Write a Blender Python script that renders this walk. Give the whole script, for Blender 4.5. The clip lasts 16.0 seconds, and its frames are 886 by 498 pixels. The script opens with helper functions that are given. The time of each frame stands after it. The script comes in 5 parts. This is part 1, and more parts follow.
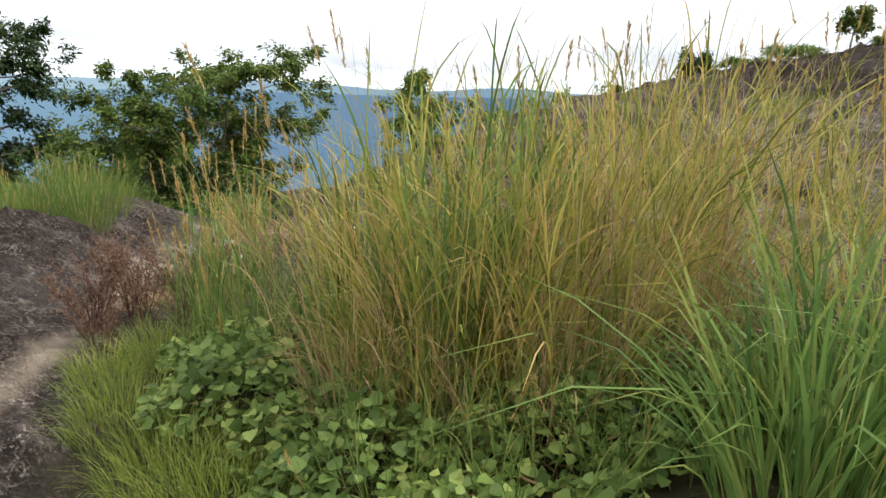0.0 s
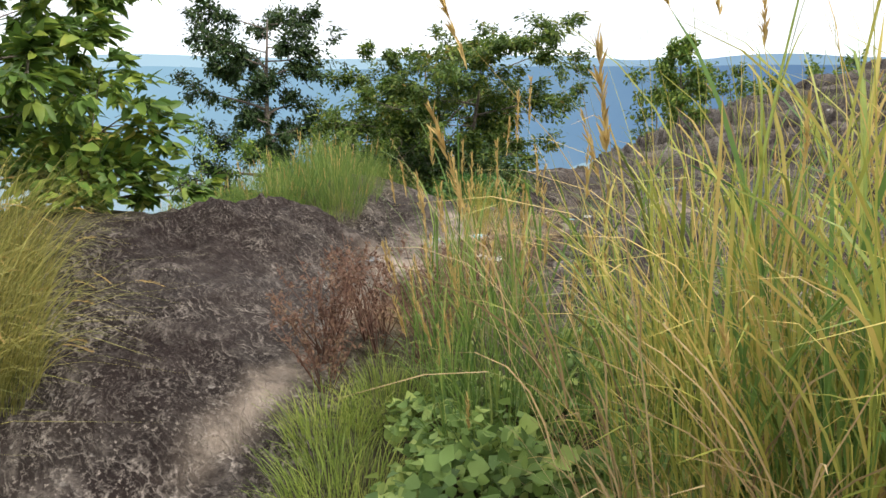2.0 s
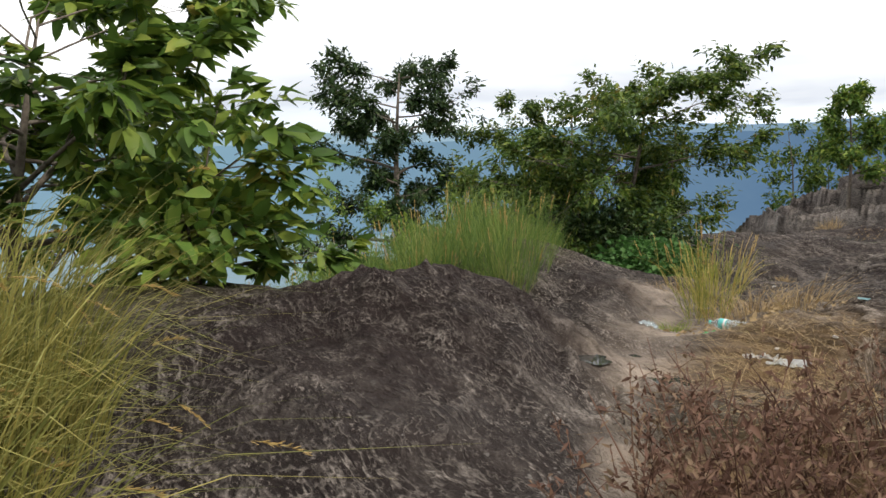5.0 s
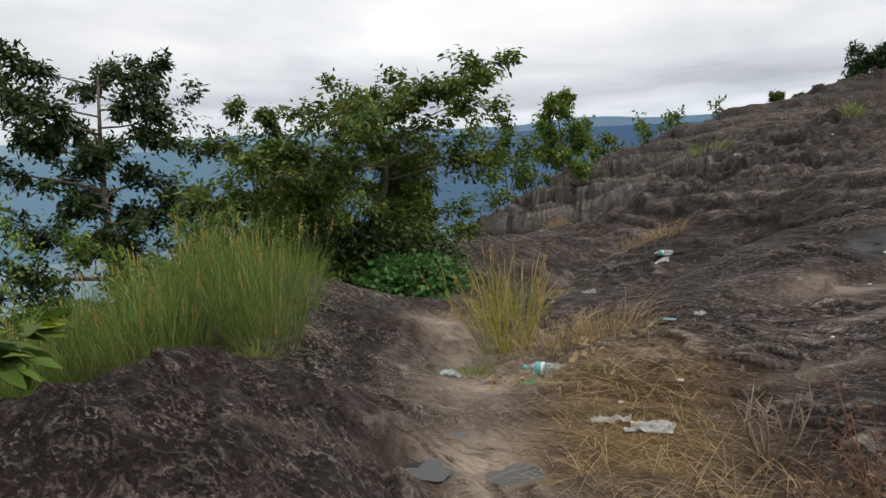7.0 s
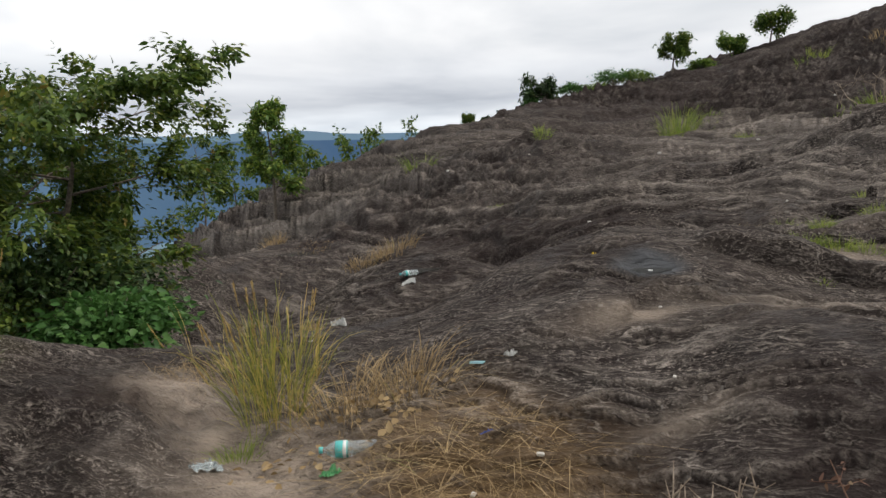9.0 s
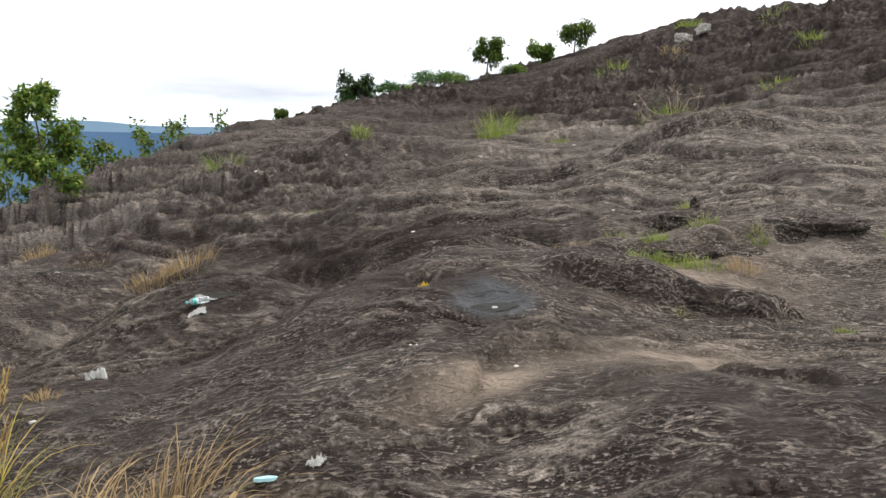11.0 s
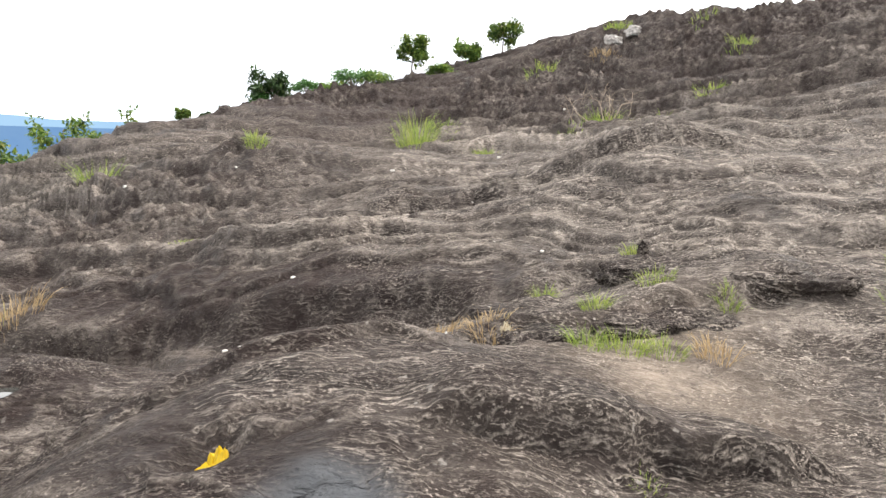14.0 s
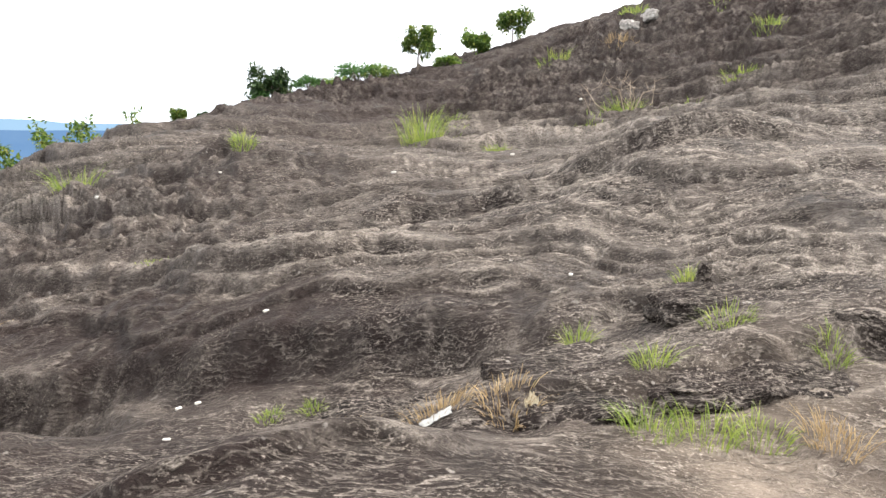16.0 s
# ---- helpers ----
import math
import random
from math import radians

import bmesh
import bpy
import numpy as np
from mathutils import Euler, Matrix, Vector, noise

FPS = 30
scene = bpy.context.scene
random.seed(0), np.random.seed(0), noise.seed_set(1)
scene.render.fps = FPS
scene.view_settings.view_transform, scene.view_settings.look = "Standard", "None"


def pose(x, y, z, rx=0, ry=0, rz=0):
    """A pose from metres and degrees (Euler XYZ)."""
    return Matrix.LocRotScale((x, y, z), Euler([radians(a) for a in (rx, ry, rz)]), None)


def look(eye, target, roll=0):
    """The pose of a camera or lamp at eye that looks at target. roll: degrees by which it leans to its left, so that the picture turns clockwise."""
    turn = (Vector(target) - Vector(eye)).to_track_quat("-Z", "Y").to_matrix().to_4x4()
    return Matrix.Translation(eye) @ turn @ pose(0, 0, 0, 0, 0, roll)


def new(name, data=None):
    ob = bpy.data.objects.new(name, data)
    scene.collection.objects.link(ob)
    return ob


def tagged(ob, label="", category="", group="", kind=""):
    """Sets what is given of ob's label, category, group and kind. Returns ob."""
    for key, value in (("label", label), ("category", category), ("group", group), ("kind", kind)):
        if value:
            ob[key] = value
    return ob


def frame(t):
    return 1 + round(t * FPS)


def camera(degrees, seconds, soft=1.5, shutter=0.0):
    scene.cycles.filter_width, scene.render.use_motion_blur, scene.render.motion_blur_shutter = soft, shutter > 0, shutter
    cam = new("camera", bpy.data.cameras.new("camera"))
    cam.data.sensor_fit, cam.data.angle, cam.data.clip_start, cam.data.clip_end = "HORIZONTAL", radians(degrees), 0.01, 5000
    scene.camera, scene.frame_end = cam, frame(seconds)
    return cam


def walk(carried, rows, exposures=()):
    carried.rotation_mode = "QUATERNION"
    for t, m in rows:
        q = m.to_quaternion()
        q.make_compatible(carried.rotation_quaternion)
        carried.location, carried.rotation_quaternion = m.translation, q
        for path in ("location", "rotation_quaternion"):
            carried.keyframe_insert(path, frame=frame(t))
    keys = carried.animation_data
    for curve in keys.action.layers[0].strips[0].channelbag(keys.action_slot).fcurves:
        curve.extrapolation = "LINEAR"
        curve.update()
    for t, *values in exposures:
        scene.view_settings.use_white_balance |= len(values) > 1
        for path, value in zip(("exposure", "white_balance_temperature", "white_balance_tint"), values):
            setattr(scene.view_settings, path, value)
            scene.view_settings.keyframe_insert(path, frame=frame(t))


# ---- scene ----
cam = camera(66.1, 16.0)
METRES, EYE, TILT, LEAN, TURN = 11.5, 1.5, -11.0, -1.3, 0.0
ROWS = [
    (0.0, 0.0, 0.0, 0.0, -0.0, 0.0, -0.0),
    (0.5, -0.0118, 0.023, 0.0043, 4.68, -0.95, 1.12),
    (1.0, -0.0163, 0.0549, 0.0134, 11.27, -1.7, 0.63),
    (1.5, -0.0255, 0.0806, 0.0175, 15.86, -2.5, -1.6),
    (2.0, -0.0375, 0.1032, 0.024, 19.96, -2.61, -2.56),
    (2.5, -0.0466, 0.1307, 0.0252, 27.34, -2.54, -3.26),
    (3.0, -0.0571, 0.1558, 0.0243, 35.07, -2.44, -5.01),
    (5.5, -0.1969, 0.2697, 0.0303, 25.16, 4.44, -1.02),
    (6.0, -0.2072, 0.2974, 0.042, 21.63, 5.55, 0.96),
    (6.5, -0.2179, 0.3185, 0.0476, 18.23, 4.59, 1.27),
    (7.0, -0.2339, 0.3387, 0.0558, 7.15, 3.2, 3.07),
    (7.5, -0.2453, 0.3621, 0.0603, 1.3, 3.21, 3.65),
    (8.0, -0.2558, 0.3854, 0.0662, -3.41, 3.18, 4.45),
    (8.5, -0.2678, 0.4118, 0.0704, -9.26, 3.14, 4.86),
    (9.0, -0.2707, 0.436, 0.0759, -17.63, 2.28, 6.28),
    (9.5, -0.2631, 0.4638, 0.0857, -23.82, 2.84, 7.23),
    (10.0, -0.2534, 0.4904, 0.0905, -26.07, 2.15, 7.2),
    (12.5, -0.1383, 0.6091, 0.112, -41.03, -1.19, 7.96),
    (13.0, -0.1121, 0.6321, 0.1242, -39.73, -0.99, 7.76),
    (13.5, -0.087, 0.6507, 0.1378, -38.87, -0.81, 7.98),
    (14.0, -0.0725, 0.6627, 0.148, -38.48, -0.6, 7.84),
    (14.5, -0.0512, 0.6826, 0.1556, -38.36, -0.76, 7.93),
    (15.0, -0.0345, 0.7087, 0.1599, -37.94, -1.52, 8.25),
    (15.5, -0.0132, 0.7373, 0.1641, -38.06, -1.27, 8.66),
    (16.0, 0.019, 0.761, 0.1708, -37.39, -0.92, 9.06),
]
walk(cam, [(t, pose(0, 0, EYE, TILT, LEAN, TURN) @ pose(METRES * x, METRES * y, METRES * z, 90 + pitch, roll, yaw)) for t, x, y, z, yaw, pitch, roll in ROWS],
     exposures=[(0.0, 0.15), (2.0, 0.4), (3.0, 0.35), (5.5, -0.38), (6.2, -0.62), (7.0, -0.62), (10.0, -0.4), (12.5, 0.85), (16.0, 0.98)])

# ---- world and light ----
world = bpy.data.worlds.new("overcast_sky")
scene.world = world
world.use_nodes = True


def node(tree, kind, **inputs):
    n = tree.nodes.new(kind)
    for key, value in inputs.items():
        name = key.replace("_", " ")
        if hasattr(value, "is_output"):
            tree.links.new(value, n.inputs[name])
        else:
            n.inputs[name].default_value = value
    return n


def ramp(tree, fac, *stops):
    n = tree.nodes.new("ShaderNodeValToRGB")
    tree.links.new(fac, n.inputs[0])
    e = n.color_ramp.elements
    while len(e) < len(stops):
        e.new(0.5)
    for el, (p, col) in zip(e, stops):
        el.position = p
        el.color = (*col, 1) if len(col) == 3 else col
    return n.outputs[0]


def mix(tree, fac, a, b, blend="MIX"):
    n = tree.nodes.new("ShaderNodeMix")
    n.data_type, n.blend_type = "RGBA", blend
    for sock, v in ((n.inputs[0], fac), (n.inputs[6], a), (n.inputs[7], b)):
        if hasattr(v, "is_output"):
            tree.links.new(v, sock)
        else:
            sock.default_value = v if not isinstance(v, tuple) else (*v, 1)
    return n.outputs[2]


def maths(tree, op, a, b=0.0, clamp=False):
    n = tree.nodes.new("ShaderNodeMath")
    n.operation, n.use_clamp = op, clamp
    for sock, v in ((n.inputs[0], a), (n.inputs[1], b)):
        if hasattr(v, "is_output"):
            tree.links.new(v, sock)
        else:
            sock.default_value = v
    return n.outputs[0]


SUN_AZIMUTH, SUN_HEIGHT = 98.0, 50.0
wt = world.node_tree
wt.nodes.clear()
sky = wt.nodes.new("ShaderNodeTexSky")
sky.sky_type, sky.sun_disc = "NISHITA", False
sky.sun_elevation, sky.sun_rotation = radians(SUN_HEIGHT), radians(SUN_AZIMUTH)
co = wt.nodes.new("ShaderNodeTexCoord")
sep = node(wt, "ShaderNodeSeparateXYZ", Vector=co.outputs["Generated"])
lift = maths(wt, "ADD", maths(wt, "MAXIMUM", sep.outputs[2], 0.0), 0.12)
plane = node(wt, "ShaderNodeCombineXYZ", X=maths(wt, "DIVIDE", sep.outputs[0], lift), Y=maths(wt, "DIVIDE", sep.outputs[1], lift), Z=0.0)
billow = node(wt, "ShaderNodeTexNoise", Vector=plane.outputs[0], Scale=0.55, Detail=7.0, Roughness=0.52, Distortion=0.4)
cover = node(wt, "ShaderNodeTexNoise", Vector=plane.outputs[0], Scale=0.28, Detail=4.0, Roughness=0.5)
cloud = ramp(wt, billow.outputs[0], (0.30, (0.74, 0.77, 0.81)), (0.45, (0.95, 0.96, 0.98)), (0.58, (1.12, 1.12, 1.12)))
blue = mix(wt, 1.0, sky.outputs[0], (0.13, 0.13, 0.13), "MULTIPLY")
heaven = mix(wt, ramp(wt, cover.outputs[0], (0.30, (0.55, 0.55, 0.55)), (0.45, (1, 1, 1))), blue, cloud)
# the grey underside of the cloud bank low over the far hills
bank = node(wt, "ShaderNodeTexNoise", Vector=plane.outputs[0], Scale=0.35, Detail=5.0, Roughness=0.55)
low = maths(wt, "ADD", sep.outputs[2], maths(wt, "MULTIPLY", maths(wt, "SUBTRACT", bank.outputs[0], 0.5), 0.16))
heaven = mix(wt, 1.0, heaven, ramp(wt, low, (0.0, (0.55, 0.66, 0.78)), (0.04, (0.86, 0.90, 0.94)), (0.075, (0.56, 0.59, 0.64)), (0.115, (0.82, 0.84, 0.87)), (0.17, (1, 1, 1))), "MULTIPLY")
back = node(wt, "ShaderNodeBackground", Color=heaven, Strength=1.45)
wt.links.new(back.outputs[0], wt.nodes.new("ShaderNodeOutputWorld").inputs[0])

sun = new("sun", bpy.data.lights.new("sun", "SUN"))
sun.data.energy, sun.data.angle, sun.data.color = 3.4, radians(7), (1.0, 0.95, 0.87)
SUN_FROM = Vector((math.sin(radians(SUN_AZIMUTH)) * math.cos(radians(SUN_HEIGHT)), math.cos(radians(SUN_AZIMUTH)) * math.cos(radians(SUN_HEIGHT)), math.sin(radians(SUN_HEIGHT))))
sun.matrix_world = look(SUN_FROM * 50, (0, 0, 0))


# ---- lie of the land ----
def lattice(ix, iy, seed):
    h = (ix.astype(np.int64) * 374761393 + iy.astype(np.int64) * 668265263 + seed * 974711) & 0xFFFFFFFF
    h = ((h ^ (h >> 13)) * 1274126177) & 0xFFFFFFFF
    return ((h ^ (h >> 16)) & 0xFFFF) / 65535.0 * 2 - 1


def rough(x, y, seed=0):
    """Smooth noise from -1 to 1 over the plan, one lump to a unit."""
    ix, iy = np.floor(x), np.floor(y)
    fx, fy = x - ix, y - iy
    fx, fy = fx * fx * fx * (fx * (fx * 6 - 15) + 10), fy * fy * fy * (fy * (fy * 6 - 15) + 10)
    a, b = lattice(ix, iy, seed), lattice(ix + 1, iy, seed)
    c, d = lattice(ix, iy + 1, seed), lattice(ix + 1, iy + 1, seed)
    return (a + (b - a) * fx) * (1 - fy) + (c + (d - c) * fx) * fy


def fractal(x, y, seed=0, octaves=4, gain=0.5):
    total, amp = 0.0, 1.0
    for k in range(octaves):
        total = total + amp * rough(x * 2.03 ** k + 17.3 * k, y * 2.03 ** k - 9.1 * k, seed + k)
        amp *= gain
    return total


def swell(x, y, cx, cy, size, height):
    return height * np.exp(-((x - cx) ** 2 + (y - cy) ** 2) / (2 * size * size))


def smooth(a, b, v):
    u = np.clip((v - a) / (b - a), 0, 1)
    return u * u * (3 - 2 * u)


def ledge(x, y, x0, y0, x1, y1, height, edge, fade):
    """A step in the rock along a line: its left side stands higher, and sinks back over fade metres."""
    lx, ly = x1 - x0, y1 - y0
    long = math.hypot(lx, ly)
    lx, ly = lx / long, ly / long
    wob = 0.10 * fractal(x * 1.7, y * 1.7, 31, 3)
    along, off = (x - x0) * lx + (y - y0) * ly, -(x - x0) * ly + (y - y0) * lx + wob
    ends = smooth(-0.25 * long, 0.08 * long, along) * (1 - smooth(0.92 * long, 1.25 * long, along))
    return height * ends * smooth(-edge, edge, off) * (1 - smooth(0.2 * fade, fade, off))


HOLLOWS = [(-2.99, 7.40, 0.17, 0.045), (-2.80, 6.95, 0.24, 0.055), (-3.15, 6.60, 0.15, 0.04), (2.2, 8.95, 0.11, 0.035), (-0.43, 14.2, 0.30, 0.09), (-1.4, 20.9, 0.6, 0.15), (-3.6, 22.0, 0.7, 0.2), (0.27, 9.88, 0.22, 0.085)]


def lay(x, y):
    """The broad shape of the hill, without its grain."""
    z = -0.651 + 0.2536 * x + -0.0328 * y
    z += swell(x, y, -6.6, 6.1, 4.5, 1.247)
    z += swell(x, y, -20, 32.5, 10, -3.728)
    z += swell(x, y, 10.2, 12.9, 4.5, -0.359)
    z += swell(x, y, -1, 18.5, 2.2, -1.577)
    z += swell(x, y, -6, 11.9, 2.2, 1.844)
    z += swell(x, y, 8.9, 18.5, 2.2, 0.618)
    z += swell(x, y, 25, 17.5, 10, -0.431)
    z += swell(x, y, 3.9, 13.6, 2.2, -0.783)
    z += swell(x, y, 40, 2.5, 10, 3.361)
    z += swell(x, y, 40, 32.5, 10, 0.591)
    z += swell(x, y, 6.9, -0.6, 4.5, -0.038)
    z += swell(x, y, -6, 5.3, 2.2, 1.119)
    z += swell(x, y, 0.6, 10.3, 2.2, 0.778)
    z += swell(x, y, -6.6, -4, 4.5, 1.227)
    z += swell(x, y, 0.1, 29.8, 4.5, -1.017)
    z += swell(x, y, 3.9, 8.6, 2.2, -0.649)
    z += swell(x, y, 10, 55, 10, 3.253)
    z += swell(x, y, 5.6, 21.8, 2.2, 0.482)
    z += swell(x, y, -1, 20.2, 2.2, -0.324)
    z += swell(x, y, -12.5, 55, 10, -0.425)
    z += swell(x, y, -6, 18.5, 2.2, 0.911)
    z += swell(x, y, 2.3, 7, 2.2, 0.829)
    z += swell(x, y, -20, 25, 10, -2.153)
    z += swell(x, y, 32.5, 40, 10, 2.013)
    z += swell(x, y, 0.6, 16.8, 2.2, 0.905)
    z += swell(x, y, -5, 32.5, 10, 4.219)
    z += swell(x, y, -12.5, 47.5, 10, -4.302)
    z += swell(x, y, -10, 26.4, 4.5, -1.495)
    z += swell(x, y, 5.6, 11.9, 2.2, 0.909)
    z += swell(x, y, 10, 40, 10, -0.598)
    z += swell(x, y, 7.2, 8.6, 2.2, -0.632)
    z += swell(x, y, -20, -5, 10, 1.157)
    z += swell(x, y, 0.6, 2, 2.2, 0.242)
    z += swell(x, y, -3.2, 26.4, 4.5, -0.475)
    z += swell(x, y, 11.0, 59.0, 6.0, -1.662)
    z += swell(x, y, 6.0, 34.0, 6.0, 0.949)
    z += swell(x, y, 16.0, 24.0, 6.0, -0.871)
    z += swell(x, y, 26.0, 54.0, 6.0, -0.271)
    z += swell(x, y, 1.0, 49.0, 6.0, -1.012)
    z += swell(x, y, 16.0, 39.0, 6.0, 1.668)
    z += swell(x, y, -3.0, 19.8, 2.6, 1.473)
    z += swell(x, y, 0.9, 16.6, 1.3, -1.092)
    z += swell(x, y, 12.6, 14.6, 2.6, 0.288)
    z += swell(x, y, 26.0, 64.0, 6.0, -0.404)
    z += swell(x, y, 4.8, 19.8, 2.6, -0.718)
    z += swell(x, y, 16.0, 49.0, 6.0, -0.724)
    z += swell(x, y, 36.0, 44.0, 6.0, -0.450)
    z += swell(x, y, 1.0, 64.0, 6.0, -1.109)
    z += swell(x, y, 0.9, 11.4, 1.3, 0.431)
    z += swell(x, y, 3.5, 16.6, 1.3, 0.503)
    z += swell(x, y, 6.1, 12.7, 1.3, -0.284)
    z += swell(x, y, -0.4, 7.5, 1.3, 0.220)
    z += swell(x, y, 2.2, 27.6, 2.6, -0.871)
    z += swell(x, y, 8.7, 14.0, 1.3, 0.588)
    z += swell(x, y, 3.5, 8.8, 1.3, -0.253)
    z += swell(x, y, 10.0, 27.6, 2.6, -0.296)
    z += swell(x, y, 7.4, 16.6, 1.3, -0.213)
    z += swell(x, y, 16.0, 64.0, 6.0, -0.553)
    z += swell(x, y, 21.0, 34.0, 6.0, -0.923)
    z += swell(x, y, 31.0, 29.0, 6.0, 0.960)
    z += swell(x, y, -3.0, 16.6, 1.3, -0.750)
    z += swell(x, y, -3.0, 25.0, 2.6, -0.487)
    z += swell(x, y, -3.0, 10.1, 1.3, -0.255)
    z += swell(x, y, 7.4, 22.4, 2.6, 1.226)
    z += swell(x, y, 6.1, 15.3, 1.3, 0.362)
    z += swell(x, y, 11.0, 49.0, 6.0, -1.373)
    z += swell(x, y, 10.0, 19.8, 2.6, -0.710)
    z += swell(x, y, 6.1, 10.1, 1.3, 0.122)
    z += swell(x, y, 41.0, 29.0, 6.0, -1.106)
    z += swell(x, y, 21.0, 59.0, 6.0, -1.731)
    z += swell(x, y, 6.0, 64.0, 6.0, -1.970)
    z += swell(x, y, 0.9, 8.8, 1.3, -0.428)
    z += swell(x, y, 7.4, 25.0, 2.6, -0.953)
    z += swell(x, y, -0.4, 22.4, 2.6, 0.282)
    z += swell(x, y, 2.2, 15.3, 1.3, -0.265)
    z += swell(x, y, 4.8, 27.6, 2.6, 0.718)
    z += swell(x, y, 12.6, 25.0, 2.6, 0.334)
    z += swell(x, y, 12.6, 17.2, 2.6, 0.446)
    z += swell(x, y, 3.5, 12.7, 1.3, 0.039)
    z += swell(x, y, 31.0, 49.0, 6.0, -0.526)
    z += swell(x, y, -0.4, 15.3, 1.3, 0.721)
    z += swell(x, y, -3.0, 14.0, 1.3, -0.179)
    z += swell(x, y, -1.7, 10.1, 1.3, 0.219)
    z += swell(x, y, -0.4, 12.7, 1.3, -0.358)
    return z


def tread_line(y):
    """Where the worn trail runs, x for y."""
    return np.interp(y, [3, 4.2, 5.6, 7, 8.4, 9.4, 10.5], [-2.35, -2.42, -2.78, -2.95, -2.98, -3.3, -3.6])


def saw(w, steep):
    """A worn step to each unit: a short steep face towards the walk, then a long gentle fall."""
    s = w - np.floor(w)
    return np.where(s < steep, smooth(0, steep, s), ((1 - s) / (1 - steep)) ** 1.3)


def lip(w, steep):
    """The worn upper edge of the same steps."""
    s = w - np.floor(w)
    return smooth(0.35 * steep, 0.9 * steep, s) * (1 - smooth(steep, steep + 0.22, s))


def grain_lines(x, y):
    """Across and along the beds, warped as the rock is."""
    across = 0.64 * x + 0.77 * y + 0.30 * fractal(x * 0.7, y * 0.7, 21, 4)
    return across, 0.77 * x - 0.64 * y


def beds(x, y, z):
    """The phases of three sets of steps: broad shelves, ledges, and thin scales."""
    bent = fractal(x * 0.16, y * 0.16, 5, 4)
    across, along = grain_lines(x, y)
    shelf = 0.75 * z + 0.20 * across + 0.40 * bent
    step = 1.7 * z + 0.55 * across + 0.7 * bent + 0.30 * fractal(x * 0.5, y * 0.5, 15, 3)
    scale = 3.1 * across + 1.3 * fractal(along * 0.55, across * 1.5, 35, 4)
    return shelf, step, scale


def bare_height(x, y, edges=False):
    x, y = np.asarray(x, float), np.asarray(y, float)
    near = np.clip(x, -70, 75), np.clip(y, -60, 80)
    z = lay(*near)
    far = np.hypot(x - 2, y - 8)
    # bedded rock: shelves that follow the slope, steep towards the valley
    hill = smooth(1.5, 7, x + 0.55 * (y - 12)) * smooth(3, 8, far)
    shelf, step, scale = beds(x, y, z)
    broken = smooth(-0.55, 0.45, fractal(x * 0.13 + 4, y * 0.13, 77, 3))
    crumbled = np.exp(-(((x - 3.6) / 3.4) ** 2 + ((y - 22.5) / 3.6) ** 2)) + smooth(22, 30, far) * (0.35 + 0.65 * broken)
    wear = hill * (0.3 + 0.7 * broken)
    z = z + wear * ((0.32 + 0.45 * smooth(10, 20, far)) * (saw(shelf, 0.06) - 0.4) + (0.17 + 0.22 * smooth(10, 20, far)) * (saw(step, 0.08) - 0.4))
    crag = 1 - np.abs(fractal((0.64 * x + 0.77 * y) * 1.1, (0.77 * x - 0.64 * y) * 0.8, 19, 3))
    tooth = 1 - np.abs(fractal((0.64 * x + 0.77 * y) * 2.4, (0.77 * x - 0.64 * y) * 2.6, 63, 3))
    z = z + np.clip(crumbled, 0, 1) * (0.24 * (crag ** 2 - 0.35) + 0.16 * (tooth ** 3 - 0.25) + 0.10 * fractal(x * 0.8, y * 0.8, 12, 4))
    # shelves and troughs near the walk
    z = z + ledge(x, y, 1.15, 10.05, 2.65, 9.2, 0.21, 0.04, 0.9)
    z = z + ledge(x, y, 0.0, 12.1, 1.8, 11.3, 0.10, 0.04, 0.7)
    z = z + ledge(x, y, 2.9, 11.75, 5.6, 10.35, 0.20, 0.10, 1.8)
    z = z + ledge(x, y, 4.1, 12.6, 6.6, 11.6, 0.14, 0.08, 1.5)
    z = z + ledge(x, y, 0.2, 18.2, 3.9, 13.2, 0.45, 0.22, 3.2)
    z = z + ledge(x, y, 2.0, 20.4, 5.4, 17.2, 0.22, 0.15, 3.0)
    z = z + ledge(x, y, 5.6, 17.4, 9.8, 13.8, 0.32, 0.12, 2.5)
    z = z + ledge(x, y, 0.0, 26.0, 6.0, 23.0, 0.35, 0.25, 5.0)
    z = z + ledge(x, y, -0.62, 8.78, -0.10, 9.30, 0.065, 0.02, 0.6)
    z = z + ledge(x, y, -0.12, 9.29, 0.30, 9.18, 0.065, 0.02, 0.5)
    z = z + ledge(x, y, -0.12, 8.30, 0.36, 8.42, 0.05, 0.02, 0.4)
    z = z + ledge(x, y, 0.48, 8.24, 0.58, 7.8, 0.06, 0.02, 0.4)
    # the hole that holds a packet
    z = z - 0.10 * np.exp(-(((x - 0.15) / 0.16) ** 2 + ((y - 10.62) / 0.11) ** 2) ** 2)
    # the worn trail with its puddles, and the two humps beside it
    trail = np.exp(-((x - tread_line(y)) / 0.42) ** 2) * smooth(5.2, 6.4, y) * (1 - smooth(9.2, 10.2, y))
    z = z - 0.06 * trail
    z = z + 0.22 * np.exp(-(((x + 4.1) / 0.75) ** 2 + ((y - 6.75) / 0.75) ** 2))
    z = z + 0.20 * np.exp(-(((x + 3.9) / 0.42) ** 2 + ((y - 9.5) / 0.8) ** 2))
    z = z - 0.42 * np.exp(-(((x + 4.4) / 1.2) ** 2 + ((y - 12.6) / 1.3) ** 2))
